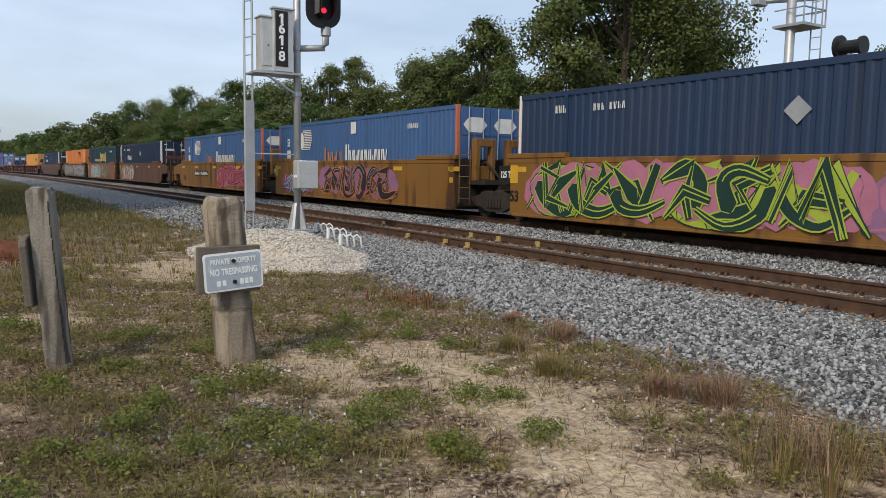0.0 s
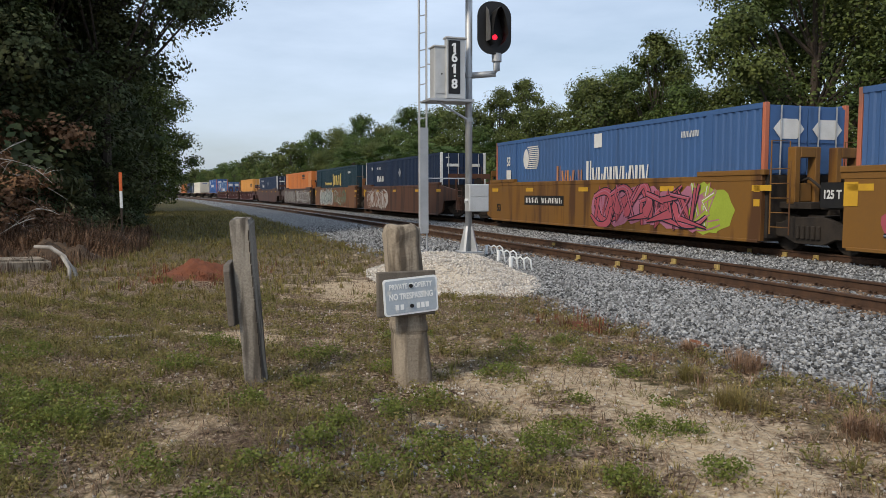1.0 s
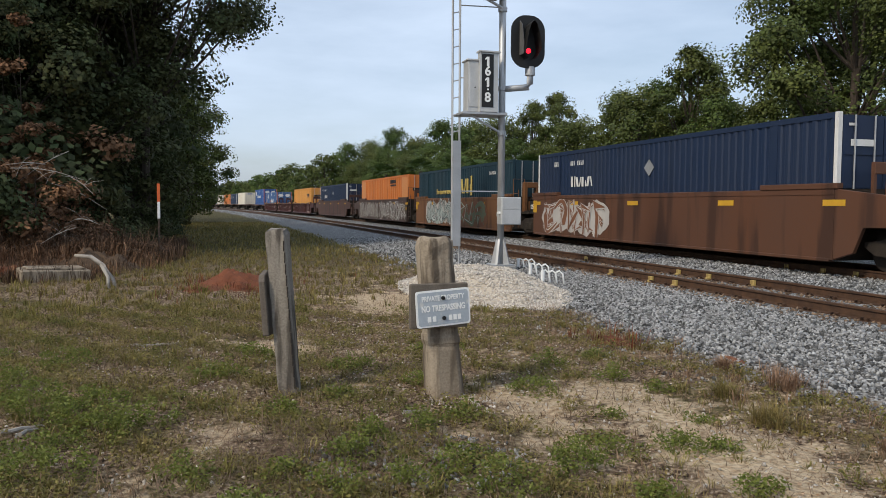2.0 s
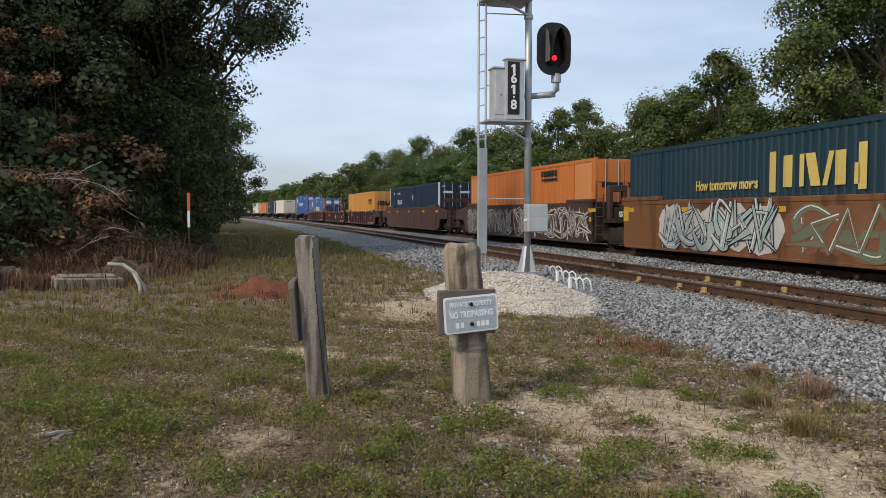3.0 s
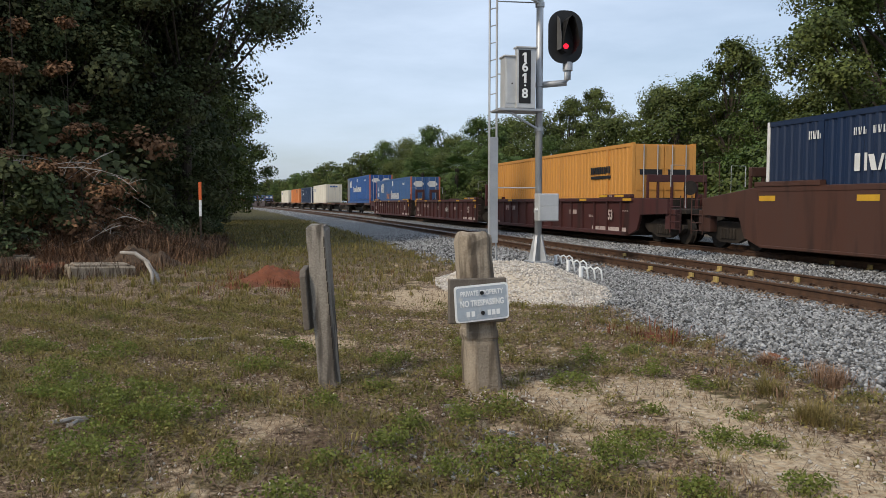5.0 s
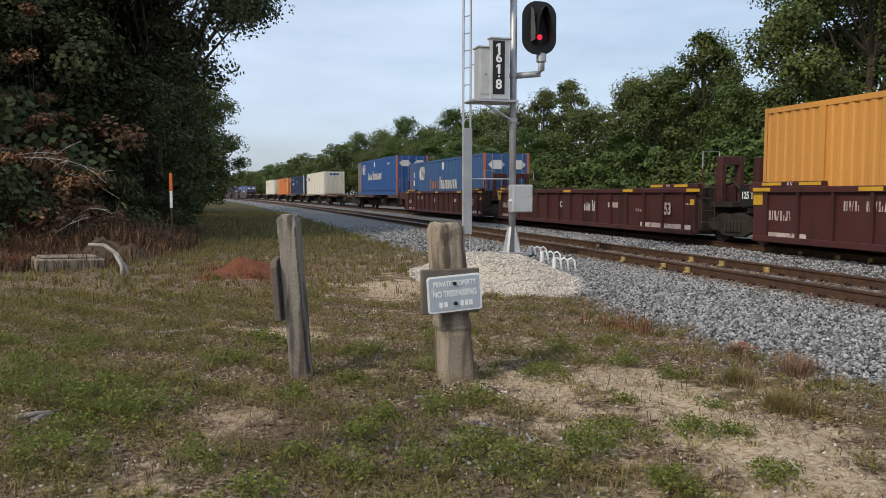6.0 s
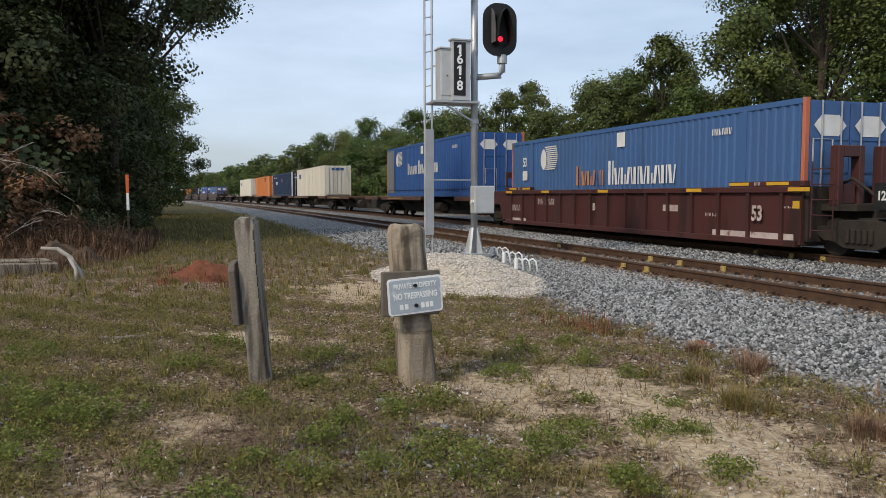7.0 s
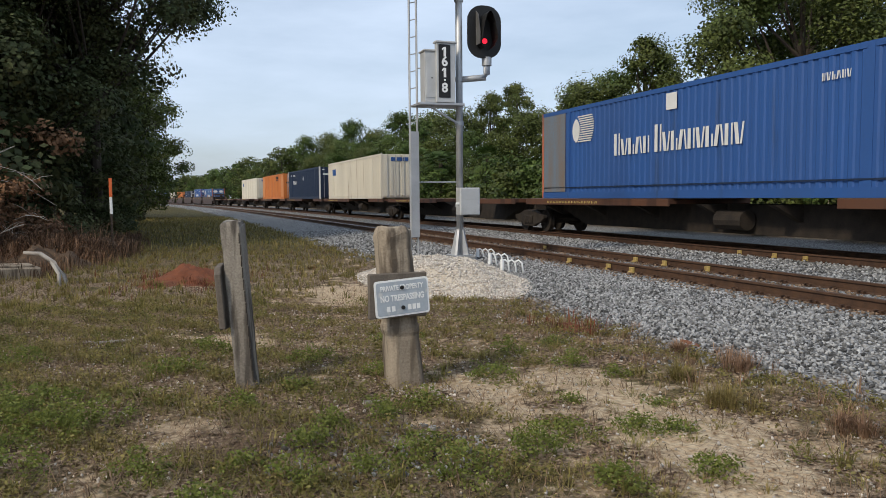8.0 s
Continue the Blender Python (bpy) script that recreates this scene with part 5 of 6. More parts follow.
    mk = thing("marker_post", "slim white marker post with an orange top", "marker post", m=pose(-1.76, 25.0, 0))
    part("stake", Mesh().box(-0.03, 0.03, -0.015, 0.015, -0.2, 1.2), BARK, mk, "dark wooden stake")
    part("sleeve", Mesh().box(-0.04, 0.04, -0.02, 0.02, 1.2, 1.72), SIGNWHITE, mk, "white plastic sleeve", 0.006)
    part("top", Mesh().box(-0.045, 0.045, -0.023, 0.023, 1.72, 2.28), mat("orange marker paint", (0.75, 0.16, 0.05), (0.6, 0.12, 0.04)), mk, "faded orange top", 0.006)


build_signal()
build_far_signal()
build_posts()
build_trackside()


# ---- trees ----
def leaf_mesh(name, centres, sizes, per, leaf, seed, flat=0.6, facing=None):
    """Small pointed leaves in clumps round the centres; facing: the way that each clump's leaves look out."""
    r = np.random.RandomState(seed)
    c = np.repeat(np.asarray(centres), per, axis=0)
    sz = np.repeat(np.asarray(sizes), per)
    n = len(c)
    d = r.normal(size=(n, 3))
    d /= np.linalg.norm(d, axis=1, keepdims=True)
    p = c + d * (sz * r.uniform(0.2, 1.0, n) ** 0.5)[:, None] * np.array([1, 1, 0.7])
    a = r.normal(size=(n, 3))
    a[:, 2] = a[:, 2] * flat
    b = r.normal(size=(n, 3))
    if facing is not None:
        out = np.repeat(np.asarray(facing), per, axis=0) + 0.4 * d + r.normal(size=(n, 3)) * 0.55
        out /= np.linalg.norm(out, axis=1, keepdims=True)
        a -= out * np.sum(a * out, 1, keepdims=True)
        b = out
    a /= np.linalg.norm(a, axis=1, keepdims=True) + 1e-9
    b = np.cross(a, b)
    b /= np.linalg.norm(b, axis=1, keepdims=True) + 1e-9
    s = leaf * r.uniform(0.6, 1.35, (n, 1))
    v = np.stack([p - a * s * 0.5, p + b * s * 0.33, p + a * s * 0.5, p - b * s * 0.33], 1)
    f = np.arange(n * 4).reshape(n, 4)
    return fast_mesh(name, v.reshape(-1, 3), f)


def tree(seed, h, spread, low, leaf_mat, clumps, per, leaf, label, category="tree", trunk_r=0.22, group="", clump=0.55, round_=0.7, lobes=0, lobe=0.42):
    """A tapered trunk, limbs that each carry a lobe of foliage, and gaps between the lobes; the crown reaches from low up to h."""
    rng = random.Random(seed)
    t = thing("tree" if category == "tree" else "bush", label, category, group)
    wood = Mesh()
    top = h * 0.9
    p = [(0, 0, -0.2)]
    x = y = 0.0
    for i in range(1, 6):
        x, y = x + rng.uniform(-0.03, 0.03) * h / 2.5, y + rng.uniform(-0.03, 0.03) * h / 2.5
        p.append((x, y, top * i / 5))
    wood.tube(p, [trunk_r * 1.25] + [trunk_r * (1 - 0.17 * i) for i in range(1, 6)], 8)
    lobes = lobes or max(7, clumps // 8)
    balls = [(Vector((p[5][0], p[5][1], h - spread * lobe * 0.6)), spread * lobe * 0.8)]
    turn = rng.uniform(0, 6.28)
    for i in range(1, lobes):
        q = (i - 0.5) / lobes
        a = turn + 2.4 * i + rng.uniform(-0.5, 0.5)
        env = spread * (math.sin(math.pi * min(1, 0.14 + 0.86 * q)) ** round_ + 0.08)
        rl = spread * lobe * rng.uniform(0.6, 1.15)
        rr = max(0.0, env - rl * 0.7) * rng.uniform(0.55, 1.08)
        base = p[min(5, int(5 * (low + (h - low) * q) / max(top, 0.1)))]
        z = min(h - rl * 0.7, low + rl * 0.5 + (h - low - rl) * q + rng.uniform(-0.3, 0.3))
        balls.append((Vector((base[0] + rr * math.cos(a), base[1] + rr * math.sin(a), z)), rl))
    centres, sizes, ways = [], [], []
    for i, (c, rl) in enumerate(balls):
        b0 = Vector(p[max(1, min(4, int(5 * (c.z * 0.72) / max(top, 0.1))))])
        mid = b0.lerp(c, 0.5) + Vector((0, 0, -0.05 * (c - b0).length))
        k = trunk_r * 0.34
        wood.tube([b0, mid, c], [k, k * 0.65, k * 0.35], 5, False)
        for j in range(max(3, round(clumps / lobes))):
            w = Vector((rng.gauss(0, 1), rng.gauss(0, 1), rng.gauss(0.35, 0.9))).normalized()
            if w.z < -0.55:
                w.z *= -0.5
            at = c + Vector((w.x, w.y, w.z * 0.72)) * rl * (rng.uniform(0.6, 1.05) if rng.random() < 0.75 else rng.uniform(0.1, 0.6))
            centres.append(tuple(at))
            sizes.append(rl * clump * rng.uniform(0.5, 1.45) + 0.05)
            ways.append((w.x, w.y, w.z + 0.35))
            if j % 4 == 0:
                wood.tube([c, c.lerp(at, 0.6) + Vector((0, 0, 0.05)), at], [k * 0.3, k * 0.2, k * 0.08], 4, False)
    part("trunk", wood, BARK, t)
    part("crown", leaf_mesh("crown", centres, sizes, per, leaf, seed, facing=ways), leaf_mat, t, kind="stuff")
    return t


def palm(seed, h):
    t = thing("palm_tree", "cabbage palm with fan fronds at the wood's edge", "palm tree", "palms")
    part("trunk", Mesh().tube([(0, 0, -0.2), (0.08, 0, h * 0.5), (0.02, 0.1, h)], [0.2, 0.16, 0.17], 8), BARK, t)
    rng = random.Random(seed)
    v, f = [], []
    for i in range(34):
        a, up = rng.uniform(0, 6.28), rng.uniform(-0.75, 1.0)
        d = Vector((math.cos(a) * math.cos(up), math.sin(a) * math.cos(up), math.sin(up)))
        st = Vector((0, 0.1, h)) + d * rng.uniform(0.7, 1.0)
        side = d.cross(Vector((0, 0, 1))).normalized()
        for k in range(15):
            b = radians(-95 + 190 * k / 14)
            q = (d * math.cos(b) + side * math.sin(b)).normalized()
            ln = rng.uniform(0.75, 1.0)
            tip = st + q * ln + Vector((0, 0, -0.35 * ln))
            w = q.cross(d.cross(side)).normalized() * 0.035
            n = len(v)
            m_ = st.lerp(tip, 0.5) + Vector((0, 0, 0.06))
            v += [tuple(st), tuple(m_ + w), tuple(tip), tuple(m_ - w)]
            f.append((n, n + 1, n + 2, n + 3))
    me = fast_mesh("fronds", v, f)
    part("fronds", me, LEAF_VINE, t, kind="stuff")
    return t


def spot(x, y, scale=1.0, rz=0.0):
    return pose(x, y, float(ground_z(x, y)) - 0.03, 0, 0, rz) @ Matrix.Diagonal((scale, scale, scale, 1))


def place(ob, x, y, scale=1.0, rz=0.0):
    ob.matrix_basis = spot(x, y, scale, rz)
    return ob


def again(ob, x, y, scale=1.0, rz=0.0):
    c = copy_thing(ob, Matrix())
    return place(c, x, y, scale, rz)


def build_woods():
    rng = random.Random(77)
    oak_l = "broad green oak behind the railway line"
    oaks = [tree(11, 11.0, 4.1, 0.8, LEAF_OAK, 520, 150, 0.13, oak_l, group="trees behind the line", round_=0.45, lobes=46, lobe=0.36),
            tree(12, 11.0, 3.9, 1.2, LEAF_OAK, 260, 66, 0.2, oak_l, group="trees behind the line", lobes=30, lobe=0.52),
            tree(13, 11.0, 3.3, 1.2, LEAF_VINE, 250, 66, 0.2, "slender green tree behind the railway line", group="trees behind the line", lobes=30, lobe=0.54),
            tree(14, 11.0, 2.6, 3.0, LEAF_OAK, 210, 70, 0.165, "thin open-crowned tree behind the railway line", group="trees behind the line", lobes=28, lobe=0.36)]
    vines = [tree(21, 4.6, 2.7, 0.1, LEAF_VINE, 120, 42, 0.23, "dense vine-covered thicket beside the line", "bush", trunk_r=0.08, group="thickets behind the line", round_=0.35),
             tree(22, 4.2, 2.6, 0.1, LEAF_OAK, 120, 42, 0.23, "dense green thicket beside the line", "bush", trunk_r=0.08, group="thickets behind the line", round_=0.35)]
    far = [tree(31, 11.0, 4.2, 1.0, LEAF_OAK, 130, 26, 0.44, "distant green tree along the line", group="distant trees", lobes=20, lobe=0.55),
           tree(32, 11.0, 3.6, 1.0, LEAF_VINE, 130, 26, 0.44, "distant green tree along the line", group="distant trees", lobes=20, lobe=0.55)]
    used = set()

    def one(kinds, i, x, y, sc, rz):
        ob = kinds[i % len(kinds)]
        if id(ob) in used:
            return again(ob, x, y, sc, rz)
        used.add(id(ob))
        return place(ob, x, y, sc, rz)
    # behind the train: the tall ones (x, y, height, kind) ...
    for x, y, h, k in ((25.6, 26.0, 13.5, 0), (30.5, 29.5, 13.0, 0), (28.4, 39.5, 10.2, 3), (26.4, 38.5, 10.9, 3), (29.3, 46.2, 10.3, 2), (25.3, 42.5, 9.2, 1), (28.1, 50.2, 9.9, 3),
                       (24.2, 48.5, 8.0, 1), (26.2, 55.5, 10.5, 3), (27.9, 65.7, 11.2, 3), (24.9, 65.2, 10.0, 1), (28.4, 84.2, 11.8, 1), (25.3, 85.5, 11.6, 2), (26.7, 102.7, 11.4, 1),
                       (23.7, 103.5, 12.3, 2), (27.1, 139.0, 13.8, 1), (23.0, 140.2, 13.0, 2), (25.2, 122.0, 11.2, 1), (24.5, 75.0, 9.6, 2)):
        one(oaks[k:k + 1], 0, x, y, h / 11.0, rng.uniform(0, 360))
    # ... and the lower ones (place along the line, distance past the near rail, height)
    for i, (s, off, h) in enumerate(((22.0, 21.5, 6.6), (18.0, 26.0, 7.6), (14.0, 27.0, 7.0), (34.0, 16.5, 7.4), (38.0, 20.5, 7.6), (44.0, 19.5, 7.2), (53.0, 15.5, 6.6), (59.5, 16.0, 7.2), (71.0, 15.5, 7.0),
                                     (79.0, 16.0, 7.4), (93.0, 16.0, 8.2), (112.0, 16.5, 8.4), (130.0, 17.0, 9.0))):
        p = on_line(s, off).translation
        one(oaks[1:3], i, p.x, p.y, h / 11.0, rng.uniform(0, 360))
    for i in range(36):
        s = 9 + i * 2.75 + rng.uniform(-0.6, 0.6)
        p = on_line(s, 13.0 + rng.uniform(-0.7, 1.2)).translation
        one(vines, i, p.x, p.y, rng.uniform(0.7, 1.0) if s > 24 else rng.uniform(0.6, 0.8), rng.uniform(0, 360))
    for i in range(26):
        s = 136 + i * 9.5 + rng.uniform(-3, 3)
        p = on_line(s, rng.uniform(13, 20)).translation
        one(far, i, p.x, p.y, rng.uniform(0.78, 1.08), rng.uniform(0, 360))
    for i in range(16):
        s = 230 + i * 16
        p = on_line(s, rng.uniform(-13, -9) - 4 if i % 2 else rng.uniform(14, 22)).translation
        one(far, i, p.x, p.y, rng.uniform(0.85, 1.1), rng.uniform(0, 360))
    pm = place(palm(5, 4.4), *on_line(58, 12.5).translation[:2])
    for s, off, sc in ((49, 12.6, 0.95), (63, 12.2, 1.1), (68, 12.8, 1.0), (74, 12.0, 1.15), (80, 12.5, 1.0), (90, 12.4, 1.2), (38.5, 13.0, 0.9)):
        p = on_line(s, off).translation
        again(pm, p.x, p.y, sc, rng.uniform(0, 360))
    # the dark wood on the camera's side
    dk = "tall dark tree at the edge of the wood"
    woods = [tree(41, 13.0, 4.4, 1.0, LEAF_DARK, 260, 84, 0.165, dk, group="trees of the dark wood", round_=0.4, lobes=34),
             tree(42, 13.0, 3.9, 1.0, LEAF_DARK, 260, 84, 0.165, dk, group="trees of the dark wood", round_=0.4, lobes=34),
             tree(43, 12.0, 3.6, 0.8, LEAF_OAK, 200, 70, 0.2, "tall green tree at the edge of the wood", group="trees of the dark wood", round_=0.5, lobes=30)]
    edge = [tree(44, 14.5, 4.4, 0.8, LEAF_DARK, 560, 130, 0.14, dk, group="trees of the dark wood", round_=0.35, lobes=64, lobe=0.32),
            tree(45, 10.5, 3.9, 0.5, LEAF_OAK, 320, 70, 0.18, "bushy green tree at the edge of the wood", group="trees of the dark wood", round_=0.4, lobes=40, lobe=0.34)]
    place(tree(47, 15.0, 5.3, 7.4, LEAF_DARK, 380, 130, 0.14, "tall dark pine with spreading upper boughs", group="trees of the dark wood", round_=0.4, lobes=36, lobe=0.27), -2.7, 31.5, 1.0, 75)
    place(edge[0], -5.45, 30.5, 1.0, 40)
    again(edge[0], -9.5, 27.0, 1.0, 200)
    place(edge[1], -3.4, 52.0, 1.0, 10)
    again(edge[1], -3.2, 66.0, 1.1, 130)
    for i, (x, y, h, k) in enumerate(((-6.0, 33.0, 15.5, 0), (-8.0, 28.0, 15.0, 1), (-6.5, 36.0, 15.0, 1), (-10.5, 33.0, 15, 0), (-7.5, 46.0, 14, 1),
                                      (-4.5, 75.0, 12.0, 0), (-4.9, 88.0, 11.5, 1), (-5.2, 103.0, 11.0, 2), (-6.0, 120.0, 11.0, 0), (-7.0, 140.0, 11.0, 1), (-9, 165.0, 11.0, 0), (-12, 195.0, 12.0, 1),
                                      (-14.0, 27.0, 15.0, 1), (-8.0, 41.0, 18.0, 0))):
        one([woods[k]], 0, x, y, h / 13.0, rng.uniform(0, 360))
    back = tree(46, 13.0, 4.2, 0.6, LEAF_DARK, 160, 40, 0.33, "dark tree deeper in the wood", group="trees of the dark wood", round_=0.35)
    for x, y, h, k in ((-15.0, 21.0, 13.0, 1),):
        one([back], 0, x, y, h / 13.0, rng.uniform(0, 360))
    for x, y, h in ((-6.0, 40.0, 15.0), (-8.5, 47.0, 17.0), (-6.5, 55.0, 14.0), (-9.0, 36.0, 17.0), (-11.5, 44.0, 18.0), (-6.5, 68.0, 14.0), (-8.0, 82.0, 14.0), (-7.0, 31.5, 13.0), (-10.5, 29.5, 15.0), (-3.6, 36.0, 9.0)):
        one([back], 0, x, y, h / 13.0, rng.uniform(0, 360))
    dead = tree(51, 2.6, 1.5, 0.1, LEAF_DEAD, 60, 50, 0.11, "dead russet brush at the edge of the wood", "bush", trunk_r=0.035, group="brush", round_=0.3)
    scrub = tree(52, 2.4, 1.5, 0.05, LEAF_DARK, 80, 60, 0.13, "dark scrub at the edge of the wood", "bush", trunk_r=0.04, group="brush", round_=0.3)
    for i, (x, y, sc, k) in enumerate(((-4.9, 23.5, 1.15, 0), (-6.5, 22.0, 1.2, 1), (-8.2, 24.0, 1.1, 0), (-3.4, 26.0, 0.8, 1), (-5.2, 26.5, 1.6, 0), (-2.7, 29.5, 0.7, 1), (-10.2, 23.2, 1.2, 0), (-9.0, 22.0, 0.9, 1),
                                       (-2.9, 34.0, 0.7, 1), (-2.6, 39.0, 0.8, 1), (-2.8, 46.0, 0.8, 1), (-7.0, 26.0, 2.2, 1), (-3.9, 24.8, 0.55, 0), (-2.9, 56.0, 0.9, 1), (-3.4, 68.0, 1.0, 1))):
        one([dead if k == 0 else scrub], 0, x, y, sc, rng.uniform(0, 360))
    vine = tree(54, 7.5, 0.9, 0.6, LEAF_DEAD, 42, 46, 0.12, "dead russet vine hanging on the dark trees", "bush", trunk_r=0.03, group="brush", round_=0.3)
    for x, y, sc, k in ((-6.9, 24.0, 1.15, 20), (-8.8, 23.4, 0.6, 300), (-5.3, 24.6, 0.95, 170), (-7.6, 23.6, 1.0, 0), (-5.9, 24.4, 0.75, 60), (-9.6, 23.8, 0.9, 130), (-4.7, 25.2, 0.55, 200), (-11.5, 23.5, 1.05, 250)):
        one([vine], 0, x, y, sc, k)
    # bare pale branches hanging in the brush, each with side twigs
    for i in range(44):
        x, y = rng.uniform(-9.5, -3.2), rng.uniform(21.5, 24.6)
        z, a, ln = rng.uniform(0.4, 3.2), rng.uniform(-0.7, 0.7) + (math.pi if rng.random() < 0.35 else 0), rng.uniform(0.7, 1.9)
        up = rng.uniform(-0.7, 0.5)
        q = [Vector((x + ln * t * math.cos(a), y - 0.35 * t, max(0.05, z + ln * t * up - 0.25 * ln * t * t))) for t in (0, 0.3, 0.6, 1)]
        m = Mesh().tube(q, [0.013, 0.011, 0.008, 0.004], 5)
        for k in (1, 1, 2, 2):
            tip = q[k] + Vector((rng.uniform(-0.5, 0.5), rng.uniform(-0.3, 0.1), rng.uniform(-0.35, 0.35)))
            tip.z = max(0.04, tip.z)
            m.tube([q[k], q[k].lerp(tip, 0.5) + Vector((0, 0, 0.04)), tip], [0.007, 0.005, 0.003], 4)
        b = part("bare_branch", m, PALEBARK, None, "bare grey branch hanging in the brush")
        tagged(b, category="branch", group="bare branches")


build_woods()


# ---- grass and weeds ----
def blades(name, n, x0, x1, y0, y1, keep, h0, h1, width, lean, material, label, seed):
    """Bent grass blades strewn where keep allows."""
    r = np.random.RandomState(seed)
    x, y = r.uniform(x0, x1, n), r.uniform(y0, y1, n)
    ok = keep(x, y, r.uniform(0, 1, n))
    x, y = x[ok], y[ok]
    n = len(x)
    h = r.uniform(h0, h1, n) * (0.7 + 0.6 * np.clip(0.5 + 0.5 * waves(x, y, 41, 0.9), 0, 1))
    a, l = r.uniform(0, 6.28, n), r.uniform(0.2, 1.0, n) * lean
    d = np.stack([np.cos(a), np.sin(a), np.zeros(n)], 1)
    s = np.stack([-np.sin(a), np.cos(a), np.zeros(n)], 1) * (width * r.uniform(0.6, 1.3, n))[:, None]
    b = np.stack([x, y, ground_z(x, y) - 0.006], 1)
    up = np.array([0, 0, 1.0])
    m = b + d * (h * l * 0.4)[:, None] + up * (h * 0.62)[:, None]
    t = b + d * (h * l * 1.25)[:, None] + up * (h * np.clip(1.05 - 0.45 * l, 0.12, 1))[:, None]
    v = np.stack([b - s, b + s, m + s * 0.7, m - s * 0.7, t], 1).reshape(-1, 3)
    k = (np.arange(n) * 5)[:, None]
    f = np.concatenate([k + np.array([[0, 1, 2]]), k + np.array([[0, 2, 3]]), k + np.array([[3, 2, 4]])], 0)
    me = fast_mesh(name, v, f)
    me.materials.append(material)
    return tagged(new(name, me), label, "grass", kind="stuff")


def tufts(x, y, seed, size=0.9):
    return 0.5 + 0.5 * waves(x, y, seed, size) + 0.35 * waves(x, y, seed + 1, size * 0.3)


def off_gravel(x, y):
    r = ((x - MOUND[0]) / MOUND[2]) ** 2 + ((y - MOUND[1]) / MOUND[3]) ** 2
    return (bed(x, y) < 0.05) & (r > 1.0)


def tuft_blades(name, n, per, x0, x1, y0, y1, keep, h0, h1, width, material, label, seed, spread=0.05, droop=0.4):
    """Grass in fanned-out tufts; droop: how far the outer tips hang."""
    r = np.random.RandomState(seed)
    cx, cy = r.uniform(x0, x1, n), r.uniform(y0, y1, n)
    ok = keep(cx, cy, r.uniform(0, 1, n))
    cx, cy = cx[ok], cy[ok]
    big = r.uniform(0.55, 1.25, len(cx))
    cx, cy, big = np.repeat(cx, per), np.repeat(cy, per), np.repeat(big, per)
    n = len(cx)
    a, q = r.uniform(0, 6.28, n), r.uniform(0, 1, n)
    d = np.stack([np.cos(a), np.sin(a), np.zeros(n)], 1)
    x, y = cx + d[:, 0] * q * spread * big, cy + d[:, 1] * q * spread * big
    h = r.uniform(h0, h1, n) * big
    s = np.stack([-np.sin(a), np.cos(a), np.zeros(n)], 1) * (width * r.uniform(0.6, 1.3, n))[:, None]
    b = np.stack([x, y, ground_z(x, y) - 0.006], 1)
    up = np.array([0, 0, 1.0])
    m = b + d * (h * (0.3 + 1.1 * max(0.0, droop - 0.4)) * q)[:, None] + up * (h * 0.65)[:, None]
    t = b + d * (h * (0.3 + (0.35 + droop + 2.2 * max(0.0, droop - 0.4)) * q))[:, None] + up * (h * (1.05 - droop * q))[:, None]
    v = np.stack([b - s, b + s, m + s * 0.7, m - s * 0.7, t], 1).reshape(-1, 3)
    k = (np.arange(n) * 5)[:, None]
    f = np.concatenate([k + np.array([[0, 1, 2]]), k + np.array([[0, 2, 3]]), k + np.array([[3, 2, 4]])], 0)
    me = fast_mesh(name, v, f)
    me.materials.append(material)
    return tagged(new(name, me), label, "grass", kind="stuff")


